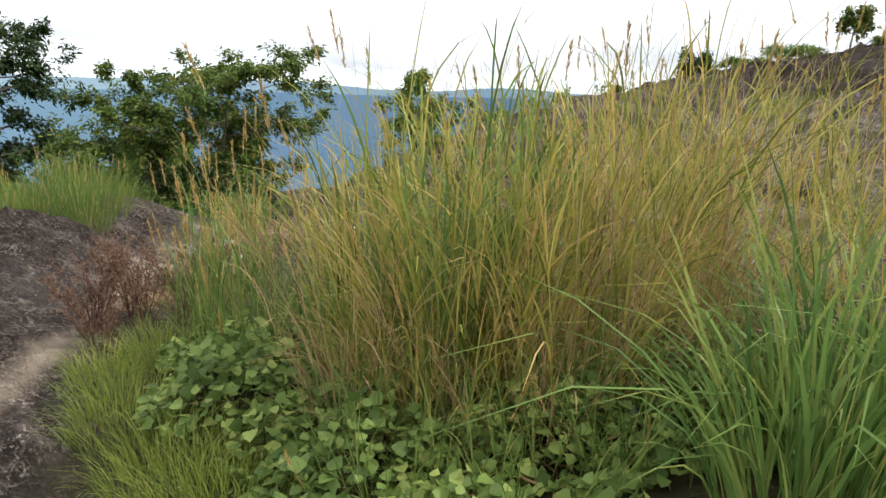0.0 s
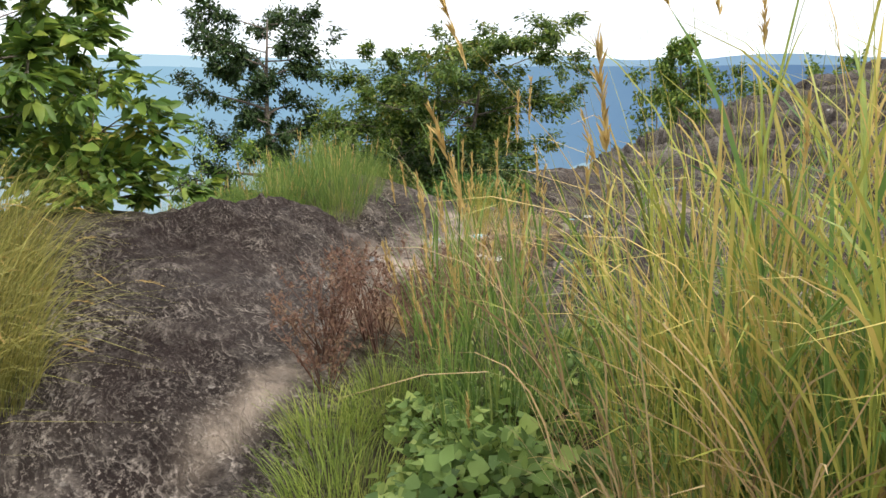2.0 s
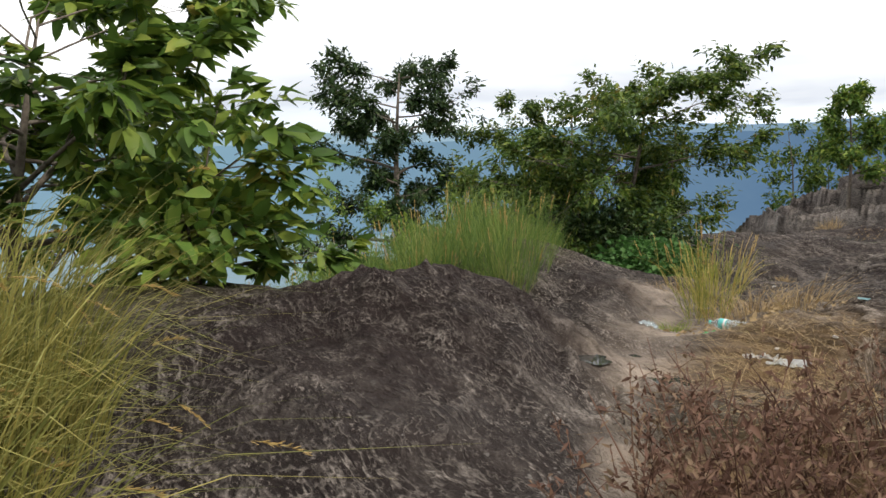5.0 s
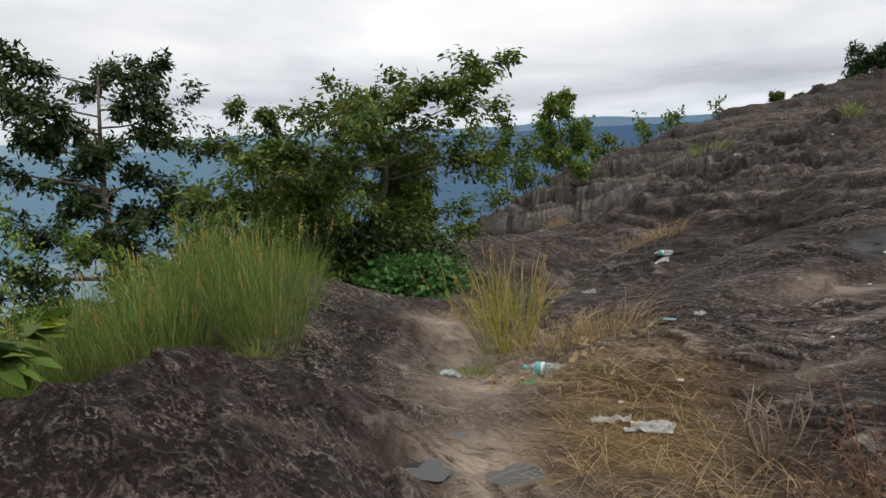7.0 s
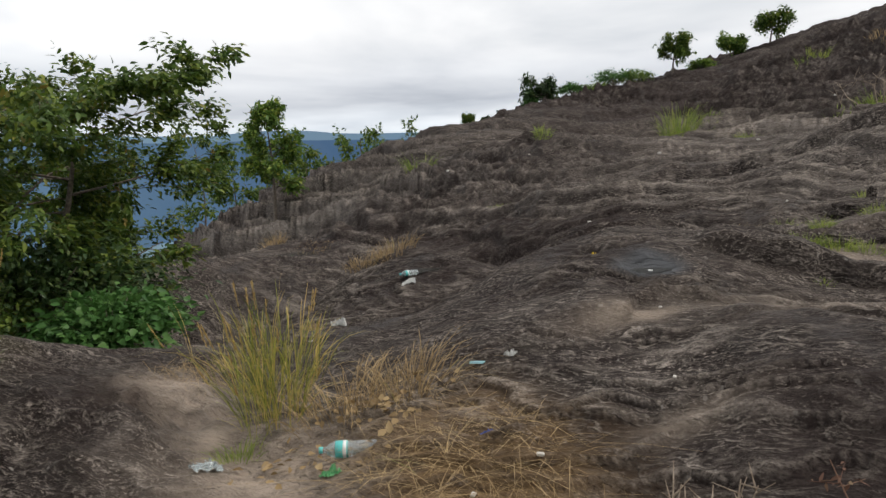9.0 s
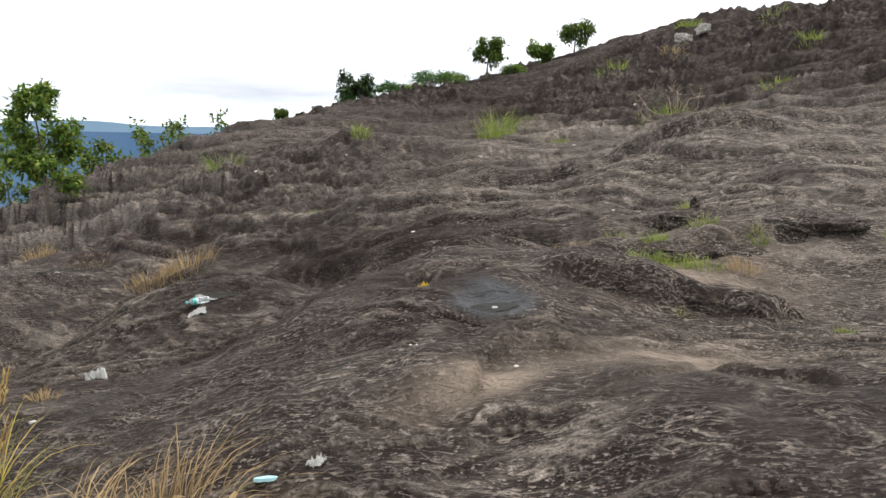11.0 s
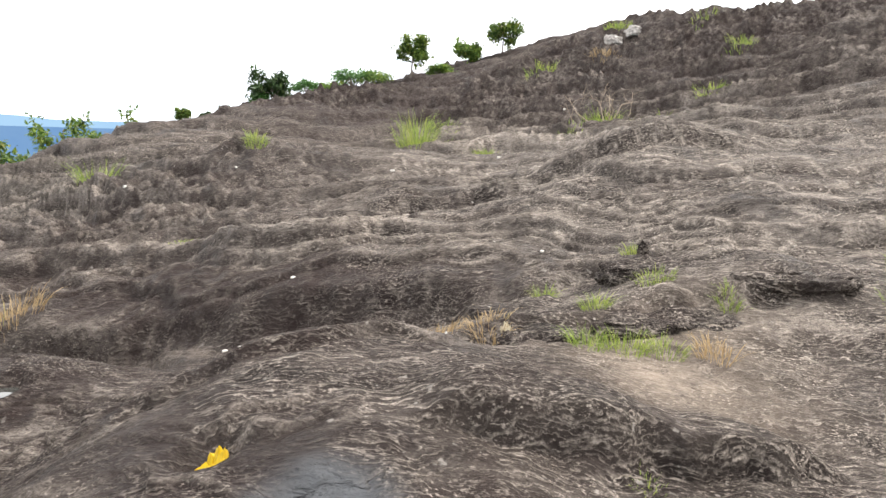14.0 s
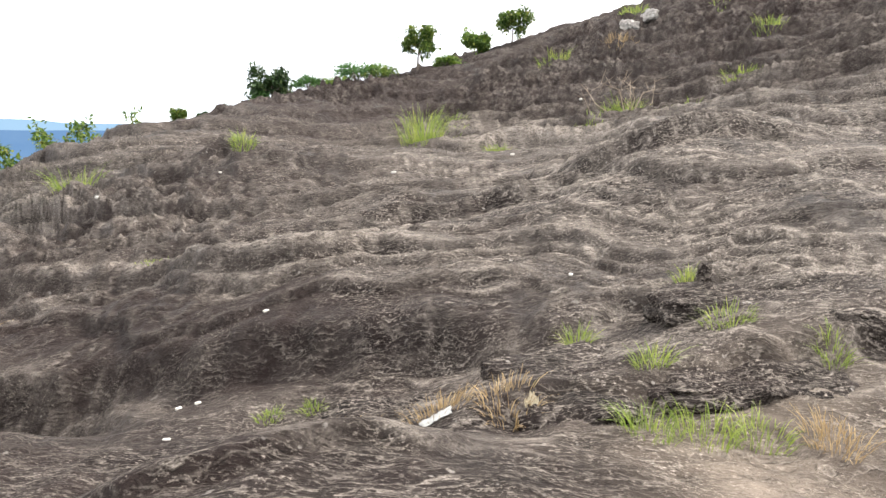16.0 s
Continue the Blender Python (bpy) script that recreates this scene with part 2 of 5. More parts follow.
    rugged = np.exp(-(((x + 3.9) / 1.1) ** 2 + ((y - 6.6) / 1.3) ** 2)) + np.exp(-(((x + 3.95) / 0.7) ** 2 + ((y - 9.5) / 1.0) ** 2))
    z = z + rugged * (-0.05 + 0.10 * fractal(x * 1.8, y * 1.8, 23, 4) + 0.11 * (1 - np.abs(rough(x * 2.2 + y * 0.8, y * 2.6, 29))) + 0.05 * (1 - np.abs(rough(x * 6.0 + y * 2.0, y * 4.6, 30))) ** 2)
    # lumps and grain
    bare = smooth(-6.5, -4.5, x)
    z = z + 0.085 * fractal(x * 0.75, y * 0.75, 3, 4) + 0.016 * fractal(x * 3.1, y * 4.0, 8, 3)
    across, along = grain_lines(x, y)
    crease = 1 - np.abs(rough(across * 4.2, along * 1.1, 44))
    strong = 0.35 + 0.65 * smooth(-0.4, 0.5, fractal(x * 0.4, y * 0.4, 51, 3))
    thin = bare * smooth(-0.45, 0.3, fractal(x * 0.6 + 9, y * 0.6, 36, 3)) * (1 - 0.5 * smooth(12, 22, far))
    z = z + thin * 0.046 * (saw(scale, 0.16) - 0.4)
    z = z + bare * strong * 0.026 * crease ** 2
    # the crest, the drop into the valley and the far plain
    z = z - 0.012 * np.maximum(far - 46, 0) ** 2 * smooth(0, 1, (far - 46) / 30)
    deep = -230 + 25 * fractal(x / 260, y / 260, 61, 4)
    if edges:
        # colour mask: pale worn lips and ridge tops, dark feet standing in for shade
        worn = np.maximum.reduce([lip(shelf, 0.06) * wear, lip(step, 0.08) * wear, lip(scale, 0.16) * thin, np.clip(crumbled, 0, 1) * smooth(0.80, 1.0, tooth), 0.7 * bare * strong * smooth(0.86, 1.0, crease)])
        return worn, np.clip(crumbled, 0, 1)
    return np.where(far < 60, z, np.maximum(z, deep))


FLOORS = [float(bare_height(hx, hy)) - hd for hx, hy, hr, hd in HOLLOWS]


def height(x, y):
    x, y = np.asarray(x, float), np.asarray(y, float)
    z = bare_height(x, y)
    # hollows that hold rain water
    for (hx, hy, hr, hd), floor in zip(HOLLOWS, FLOORS):
        d = (np.hypot((x - hx) * 0.85, (y - hy) * 1.1) / hr) * (1 + 0.25 * rough(x * 5, y * 5, 66))
        w = np.exp(-d ** 4)
        z = z * (1 - w) + (floor + 0.05 * hr * rough(x * 6, y * 6, 67)) * w
    return z


def on(x, y, sink=0.0):
    return Vector((x, y, float(height(x, y)) - sink))


# ---- materials ----
def material(name, rough_value=0.8, metallic=0.0):
    m = bpy.data.materials.new(name)
    m.use_nodes = True
    t = m.node_tree
    b = t.nodes["Principled BSDF"]
    b.inputs["Roughness"].default_value = rough_value
    b.inputs["Metallic"].default_value = metallic
    return m, t, b


def place(t):
    return t.nodes.new("ShaderNodeNewGeometry").outputs["Position"]


def noise_at(t, vec, scale, detail=4.0, rough_value=0.55, distortion=0.0):
    return node(t, "ShaderNodeTexNoise", Vector=vec, Scale=scale, Detail=detail, Roughness=rough_value, Distortion=distortion).outputs[0]


def scaled(t, vec, x, y, z, turn=0.0):
    """Turns a place round z, then stretches it."""
    r = t.nodes.new("ShaderNodeMapping")
    t.links.new(vec, r.inputs[0])
    r.inputs["Rotation"].default_value = (0, 0, radians(turn))
    n = t.nodes.new("ShaderNodeMapping")
    t.links.new(r.outputs[0], n.inputs[0])
    n.inputs["Scale"].default_value = (x, y, z)
    return n.outputs[0]


def relief(t, b, fac, strength, distance, after=None):
    n = node(t, "ShaderNodeBump", Height=fac, Strength=strength, Distance=distance)
    if after:
        t.links.new(after, n.inputs["Normal"])
    t.links.new(n.outputs[0], b.inputs["Normal"])
    return n.outputs[0]


def rock_material():
    m, t, b = material("weathered_granite", 0.72)
    p = place(t)
    # fine wrinkles that run along the slope
    warp = node(t, "ShaderNodeTexNoise", Vector=p, Scale=1.6, Detail=3.0, Roughness=0.5)
    bent = t.nodes.new("ShaderNodeVectorMath")
    bent.operation = "MULTIPLY_ADD"
    t.links.new(warp.outputs["Color"], bent.inputs[0])
    bent.inputs[1].default_value = (0.34, 0.34, 0.34)
    t.links.new(p, bent.inputs[2])
    turned = scaled(t, bent.outputs[0], 1, 1, 1, 39.7)

    def scales(per_metre, wander, seed):
        """Overlapping thin scales of rock: the phase runs 0 to 1 from the foot of one to the next."""
        sway = noise_at(t, scaled(t, turned, per_metre * 0.22, per_metre * 0.50, per_metre * 0.36), 1.0, 4.0, 0.6)
        run = node(t, "ShaderNodeSeparateXYZ", Vector=turned)
        w = maths(t, "ADD", maths(t, "MULTIPLY", maths(t, "ADD", run.outputs[1], maths(t, "MULTIPLY", run.outputs[2], 1.1)), per_metre), maths(t, "MULTIPLY", sway, wander))
        return maths(t, "FRACT", maths(t, "ADD", w, seed))

    def profile(s):
        return ramp(t, s, (0.0, (0, 0, 0)), (0.14, (1, 1, 1)), (0.45, (0.45, 0.45, 0.45)), (1.0, (0, 0, 0)))

    # pale worn lip, dark foot: each scale's shade is painted into the colour
    def edge(s):
        return ramp(t, s, (0.02, (0, 0, 0)), (0.10, (1, 1, 1)), (0.20, (0.6, 0.6, 0.6)), (0.36, (0, 0, 0)))

    coarse, fine = scales(8.0, 6.5, 0.0), scales(19.0, 7.0, 0.37)
    strung2 = noise_at(t, scaled(t, bent.outputs[0], 9.0, 34.0, 34.0, 40), 1.0, 3.0)
    grit = noise_at(t, p, 70.0, 6.0, 0.7)
    lumps = noise_at(t, p, 6.0, 6.0, 0.6)
    wear = noise_at(t, p, 0.55, 6.0, 0.62, 0.4)
    tone = noise_at(t, p, 2.1, 5.0, 0.6)
    gaps = noise_at(t, scaled(t, turned, 2.2, 4.5, 4.0), 1.0, 4.0, 0.6)
    gaps_fine = noise_at(t, scaled(t, turned, 5.0, 9.0, 9.0), 1.0, 3.0, 0.6)
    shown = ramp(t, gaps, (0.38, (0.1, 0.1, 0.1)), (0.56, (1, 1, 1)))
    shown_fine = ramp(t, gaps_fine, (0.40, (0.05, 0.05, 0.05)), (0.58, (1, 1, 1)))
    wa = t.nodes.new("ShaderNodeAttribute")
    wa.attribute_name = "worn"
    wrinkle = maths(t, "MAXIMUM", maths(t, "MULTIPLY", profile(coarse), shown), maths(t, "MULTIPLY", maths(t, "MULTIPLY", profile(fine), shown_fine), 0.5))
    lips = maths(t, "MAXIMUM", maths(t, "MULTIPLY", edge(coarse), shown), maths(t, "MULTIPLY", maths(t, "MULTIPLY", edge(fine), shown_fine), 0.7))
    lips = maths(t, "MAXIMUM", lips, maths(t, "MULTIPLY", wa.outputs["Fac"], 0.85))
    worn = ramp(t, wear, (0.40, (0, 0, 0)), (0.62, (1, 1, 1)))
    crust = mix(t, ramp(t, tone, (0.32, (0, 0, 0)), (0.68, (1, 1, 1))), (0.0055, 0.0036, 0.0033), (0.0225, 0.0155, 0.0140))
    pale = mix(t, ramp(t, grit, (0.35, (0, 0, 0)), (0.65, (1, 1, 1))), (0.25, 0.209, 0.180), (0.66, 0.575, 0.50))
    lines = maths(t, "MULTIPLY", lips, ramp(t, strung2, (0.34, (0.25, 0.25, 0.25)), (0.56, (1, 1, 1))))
    # bands along the beds, with more pale lines and with fewer
    bands = noise_at(t, scaled(t, p, 0.22, 1.5, 2.2, 40), 1.0, 5.0, 0.6)
    lines = maths(t, "MULTIPLY", lines, ramp(t, bands, (0.36, (0.45, 0.45, 0.45)), (0.56, (1, 1, 1))))
    # specks of pale lichen between them, thick in patches
    speck = noise_at(t, scaled(t, p, 1.0, 1.8, 1.8, 40), 26.0, 5.0, 0.72)
    spread = ramp(t, noise_at(t, p, 1.7, 4.0, 0.65), (0.36, (0.15, 0.15, 0.15)), (0.60, (1, 1, 1)))
    lichen = maths(t, "MULTIPLY", ramp(t, speck, (0.54, (0, 0, 0)), (0.62, (0.75, 0.75, 0.75))), spread)
    # only lips and specks turn pale; the crevices between keep painted shade
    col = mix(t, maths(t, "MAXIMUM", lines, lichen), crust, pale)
    col = mix(t, maths(t, "MULTIPLY", ramp(t, bands, (0.46, (0, 0, 0)), (0.66, (1, 1, 1))), 0.16), col, (0.15, 0.128, 0.110))
    col = mix(t, 0.7, col, mix(t, 1.0, col, ramp(t, grit, (0.32, (0.3, 0.3, 0.3)), (0.5, (1, 1, 1)), (0.70, (1.0, 1.0, 1.0))), "MULTIPLY"))
    col = mix(t, maths(t, "MULTIPLY", worn, 0.07), col, (0.17, 0.142, 0.118))
    # crumbled dark rock with pale broken faces
    ca = t.nodes.new("ShaderNodeAttribute")
    ca.attribute_name = "crumbled"
    col = mix(t, maths(t, "MULTIPLY", ca.outputs["Fac"], ramp(t, lumps, (0.38, (0.9, 0.9, 0.9)), (0.64, (0.2, 0.2, 0.2)))), col, (0.026, 0.018, 0.0165))
    # lichen and quartz flecks
    fleck = noise_at(t, p, 14.0, 2.0, 0.5)
    col = mix(t, ramp(t, fleck, (0.70, (0, 0, 0)), (0.74, (0.6, 0.6, 0.6))), col, (0.36, 0.33, 0.30))
    # wet black streaks in the hollows
    streak = noise_at(t, scaled(t, p, 1.3, 0.45, 1.0, 25), 1.0, 5.0, 0.6)
    wet = ramp(t, streak, (0.54, (0, 0, 0)), (0.64, (1, 1, 1)))
    col = mix(t, maths(t, "MULTIPLY", wet, 0.55), col, (0.026, 0.020, 0.018))
    # black growth on the trail humps, darker patches, and the slab wall's painted shade
    a0 = t.nodes.new("ShaderNodeAttribute")
    a0.attribute_name = "growth_shade"
    col = mix(t, maths(t, "MULTIPLY", a0.outputs["Fac"], ramp(t, lumps, (0.35, (0.92, 0.92, 0.92)), (0.62, (0.45, 0.45, 0.45)))), col, (0.020, 0.013, 0.012))
    # the trodden trail: paler pinkish grit and dry litter
    a = t.nodes.new("ShaderNodeAttribute")
    a.attribute_name = "trodden"
    tread = maths(t, "MULTIPLY", a.outputs["Fac"], ramp(t, lumps, (0.28, (0.38, 0.38, 0.38)), (0.54, (1, 1, 1))))
    col = mix(t, tread, col, mix(t, tone, (0.22, 0.175, 0.14), (0.46, 0.375, 0.30)))
    a2 = t.nodes.new("ShaderNodeAttribute")
    a2.attribute_name = "litter"
    col = mix(t, maths(t, "MULTIPLY", a2.outputs["Fac"], ramp(t, lumps, (0.25, (0.3, 0.3, 0.3)), (0.5, (1, 1, 1)))), col, mix(t, strung2, (0.07, 0.042, 0.022), (0.26, 0.17, 0.085)))
    a3 = t.nodes.new("ShaderNodeAttribute")
    a3.attribute_name = "soil"
    col = mix(t, a3.outputs["Fac"], col, mix(t, tone, (0.035, 0.032, 0.018), (0.085, 0.075, 0.035)))
    # grey scum round the pothole
    a4 = t.nodes.new("ShaderNodeAttribute")
    a4.attribute_name = "scum"
    col = mix(t, a4.outputs["Fac"], col, mix(t, tone, (0.05, 0.05, 0.052), (0.12, 0.125, 0.135)))
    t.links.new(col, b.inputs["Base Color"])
    t.links.new(ramp(t, wet, (0.0, (0.82, 0.82, 0.82)), (1.0, (0.55, 0.55, 0.55))), b.inputs["Roughness"])
    b.inputs["Specular IOR Level"].default_value = 0.08
    n1 = relief(t, b, lumps, 0.7, 0.06)
    n2 = relief(t, b, wrinkle, 1.0, 0.035, n1)
    n3 = relief(t, b, strung2, 0.7, 0.016, n2)
    n4 = relief(t, b, speck, 1.0, 0.014, n3)
    relief(t, b, grit, 0.9, 0.008, n4)
    return m


def plain_material(name, dark, light, scale=20.0, rough_value=0.7, bump=0.3, depth=0.003):
    m, t, b = material(name, rough_value)
    p = place(t)
    n = noise_at(t, p, scale, 5.0, 0.6)
    t.links.new(mix(t, ramp(t, n, (0.3, (0, 0, 0)), (0.7, (1, 1, 1))), dark, light), b.inputs["Base Color"])
    relief(t, b, n, bump, depth)
    return m


def leaf_material(name, stops, through_light=0.35, rough_value=0.5):
    """Leaves or blades: each its own tint, letting some light through."""
    m, t, b = material(name, rough_value)
    g = t.nodes.new("ShaderNodeNewGeometry")
    n = noise_at(t, g.outputs["Position"], 2.2, 3.0)
    pick = maths(t, "ADD", maths(t, "MULTIPLY", g.outputs["Random Per Island"], 0.75), maths(t, "MULTIPLY", maths(t, "SUBTRACT", n, 0.37), 0.9), True)
    col = ramp(t, pick, *stops)
    vein = noise_at(t, g.outputs["Position"], 90.0, 2.0)
    col = mix(t, maths(t, "MULTIPLY", vein, 0.12), col, (0.04, 0.05, 0.02))
    t.links.new(col, b.inputs["Base Color"])
    b.inputs["Specular IOR Level"].default_value = 0.22
    tr = node(t, "ShaderNodeBsdfTranslucent", Color=col)
    mx = node(t, "ShaderNodeMixShader", Fac=through_light)
    t.links.new(b.outputs[0], mx.inputs[1])
    t.links.new(tr.outputs[0], mx.inputs[2])
    t.links.new(mx.outputs[0], t.nodes["Material Output"].inputs[0])
    return m


def painted_haze_material(name, west, east, scale):
    """Far land in a glowing colour: kilometres of bright haze painted in, thicker to the west."""
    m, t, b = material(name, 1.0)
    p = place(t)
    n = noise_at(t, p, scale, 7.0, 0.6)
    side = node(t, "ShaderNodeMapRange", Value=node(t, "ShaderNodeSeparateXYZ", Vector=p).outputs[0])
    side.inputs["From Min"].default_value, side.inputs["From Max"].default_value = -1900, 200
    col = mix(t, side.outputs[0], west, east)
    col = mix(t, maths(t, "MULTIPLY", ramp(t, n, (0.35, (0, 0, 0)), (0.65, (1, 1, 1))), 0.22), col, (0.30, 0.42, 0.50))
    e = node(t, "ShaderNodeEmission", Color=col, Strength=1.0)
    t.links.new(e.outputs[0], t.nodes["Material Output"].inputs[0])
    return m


ROCK = rock_material()
VALLEY = painted_haze_material("hazy_valley", (0.42, 0.55, 0.62), (0.26, 0.40, 0.50), 0.006)
MOUNTAIN = painted_haze_material("hazy_mountains", (0.27, 0.45, 0.58), (0.085, 0.17, 0.32), 0.002)
MOUNTAIN_FAR = painted_haze_material("hazy_far_mountains", (0.40, 0.57, 0.68), (0.22, 0.35, 0.50), 0.0015)
BARK = plain_material("grey_brown_bark", (0.06, 0.045, 0.035), (0.20, 0.165, 0.13), 18.0, 0.9, 0.8, 0.01)
TWIG = plain_material("dry_twig", (0.13, 0.09, 0.06), (0.32, 0.26, 0.20), 40.0, 0.9)
LEAF_DARK = leaf_material("dark_glossy_leaf", [(0.0, (0.016, 0.033, 0.013)), (0.6, (0.039, 0.077, 0.022)), (1.0, (0.098, 0.125, 0.035))], 0.25, 0.42)
LEAF_MID = leaf_material("green_leaf", [(0.0, (0.028, 0.059, 0.013)), (0.5, (0.078, 0.134, 0.023)), (0.85, (0.189, 0.238, 0.039)), (1.0, (0.268, 0.183, 0.052))], 0.35, 0.45)
LEAF_BIG = leaf_material("broad_green_leaf", [(0.0, (0.040, 0.085, 0.018)), (0.5, (0.111, 0.194, 0.034)), (0.9, (0.277, 0.338, 0.056)), (1.0, (0.406, 0.338, 0.078))], 0.38, 0.45)
LEAF_VINE = leaf_material("vine_leaf", [(0.0, (0.055, 0.105, 0.028)), (0.55, (0.185, 0.275, 0.072)), (1.0, (0.420, 0.490, 0.145))], 0.35, 0.5)
LEAF_BUSH = leaf_material("bush_leaf", [(0.0, (0.035, 0.094, 0.024)), (0.6, (0.069, 0.165, 0.039)), (1.0, (0.127, 0.231, 0.066))], 0.35, 0.45)
GRASS_GREEN = leaf_material("green_grass", [(0.0, (0.055, 0.110, 0.024)), (0.5, (0.145, 0.230, 0.050)), (0.8, (0.260, 0.310, 0.078)), (1.0, (0.440, 0.370, 0.145))], 0.38, 0.5)
GRASS_TALL = leaf_material("tall_grass", [(0.0, (0.062, 0.086, 0.018)), (0.22, (0.190, 0.210, 0.040)), (0.46, (0.360, 0.370, 0.078)), (0.74, (0.540, 0.405, 0.120)), (1.0, (0.670, 0.470, 0.200))], 0.34, 0.5)
GRASS_BROAD = leaf_material("broad_blade_grass", [(0.0, (0.055, 0.120, 0.030)), (0.6, (0.165, 0.265, 0.065)), (1.0, (0.430, 0.440, 0.120))], 0.38, 0.45)
GRASS_BRIGHT = leaf_material("bright_short_grass", [(0.0, (0.115, 0.170, 0.032)), (0.6, (0.245, 0.320, 0.060)), (1.0, (0.450, 0.450, 0.120))], 0.4, 0.5)
GRASS_GOLD = leaf_material("golden_drooping_grass", [(0.0, (0.093, 0.107, 0.028)), (0.4, (0.234, 0.235, 0.063)), (0.8, (0.421, 0.357, 0.104)), (1.0, (0.471, 0.485, 0.180))], 0.38, 0.5)
GRASS_DRY = leaf_material("dry_straw_grass", [(0.0, (0.180, 0.118, 0.060)), (0.5, (0.383, 0.267, 0.133)), (0.9, (0.532, 0.395, 0.217)), (1.0, (0.266, 0.278, 0.085))], 0.3, 0.6)
PLUME = leaf_material("golden_seed_head", [(0.0, (0.338, 0.218, 0.069)), (1.0, (0.620, 0.460, 0.184))], 0.3, 0.7)
STONE = plain_material("pale_lichened_stone", (0.20, 0.18, 0.165), (0.44, 0.41, 0.375), 9.0, 0.9, 0.6, 0.01)
WEED_RED = leaf_material("reddish_dry_weed", [(0.0, (0.074, 0.034, 0.025)), (0.6, (0.177, 0.095, 0.065)), (1.0, (0.244, 0.182, 0.106))], 0.2, 0.7)


# ---- mesh makers ----
def link(name, verts, faces, mat, parent=None, label="", sharp=False):
    me = bpy.data.meshes.new(name)
    me.from_pydata(verts, [], faces)
    me.materials.append(mat)
    if not sharp:
        me.polygons.foreach_set("use_smooth", [True] * len(me.polygons))
    me.update()
    ob = new(name, me)
    if parent:
        ob.parent = parent
    if label:
        ob["label"] = label
    return ob


def part(name, bm, mat, parent=None, label="", flat=False):
    me = bpy.data.meshes.new(name)
    bmesh.ops.recalc_face_normals(bm, faces=bm.faces)
    bm.to_mesh(me)
    bm.free()
    me.materials.append(mat)
    if not flat:
        me.polygons.foreach_set("use_smooth", [True] * len(me.polygons))
    ob = new(name, me)
    if parent:
        ob.parent = parent
    if label:
        ob["label"] = label
    return ob


def empty(name, at, label, category, group="", turn=0.0, kind=""):
    ob = new(name)
    ob.matrix_world = Matrix.Translation(at) @ Matrix.Rotation(turn, 4, "Z")
    return tagged(ob, label, category, group, kind)


def unit(v):
    return v / np.maximum(np.linalg.norm(v, axis=-1, keepdims=True), 1e-9)


def blades(rng, base, tall, away, droop, wide, segs=5):
    """Tapered, folded grass blades. base n x 3, tall n, away n x 2 (lean), droop n, wide n."""
    n = len(base)
    s = np.linspace(0, 1, segs + 1)
    lean = np.linalg.norm(away, axis=1, keepdims=True)
    side = np.stack([-away[:, 1], away[:, 0], np.zeros(n)], 1) / np.maximum(lean, 1e-6)
    spin = rng.uniform(-1.3, 1.3, n)[:, None]
    fwd = np.concatenate([away / np.maximum(lean, 1e-6), np.zeros((n, 1))], 1)
    side = side * np.cos(spin) + fwd * np.sin(spin)
    pts = np.zeros((n, segs + 1, 2, 3))
    for k, u in enumerate(s):
        out = away * (u ** 1.2 + droop[:, None] * u ** 3)
        up = tall * (u - 0.55 * droop * u ** 3)
        mid = base + np.concatenate([out, up[:, None]], 1)
        w = wide * (0.55 + 0.9 * u) * (1 - u) ** 0.6 if k < segs else wide * 0.03
        w = np.maximum(w, wide * 0.04) * 0.5
        pts[:, k, 0] = mid - side * w[:, None]
        pts[:, k, 1] = mid + side * w[:, None]
    verts = pts.reshape(-1, 3)
    row = 2 * (segs + 1)
    f = []
    for k in range(segs):
        a = 2 * k
        f.append(np.array([a, a + 1, a + 3, a + 2]))
    f = np.stack(f)[None] + (np.arange(n) * row)[:, None, None]
    return verts, f.reshape(-1, 4)


def leaves(rng, base, way, long, wide, curl=0.15):
    """Pointed leaves with a folded midrib: six corners each."""
    n = len(base)
    way = unit(way)
    ref = rng.normal(size=(n, 3)) * 0.5 + np.array([0, 0, 1.0])
    side = unit(np.cross(way, ref))
    nrm = np.cross(side, way)
    L, W = long[:, None], wide[:, None] * 0.5
    a = base
    b = base + way * L * 0.45 - nrm * L * 0.02
    c = base + way * L - nrm * L * curl
    l1 = base + way * L * 0.30 + side * W + nrm * W * 0.35
    r1 = base + way * L * 0.30 - side * W + nrm * W * 0.35
    l2 = base + way * L * 0.68 + side * W * 0.72 + nrm * W * 0.15 - nrm * L * curl * 0.4
    r2 = base + way * L * 0.68 - side * W * 0.72 + nrm * W * 0.15 - nrm * L * curl * 0.4
    verts = np.stack([a, b, c, l1, r1, l2, r2], 1).reshape(-1, 3)
    one = np.array([[0, 1, 3, 3], [0, 4, 1, 1], [3, 1, 5, 5], [1, 4, 6, 6], [5, 1, 2, 2], [1, 6, 2, 2]])[:, :3]
    f = one[None] + (np.arange(n) * 7)[:, None, None]
    return verts, f.reshape(-1, 3)


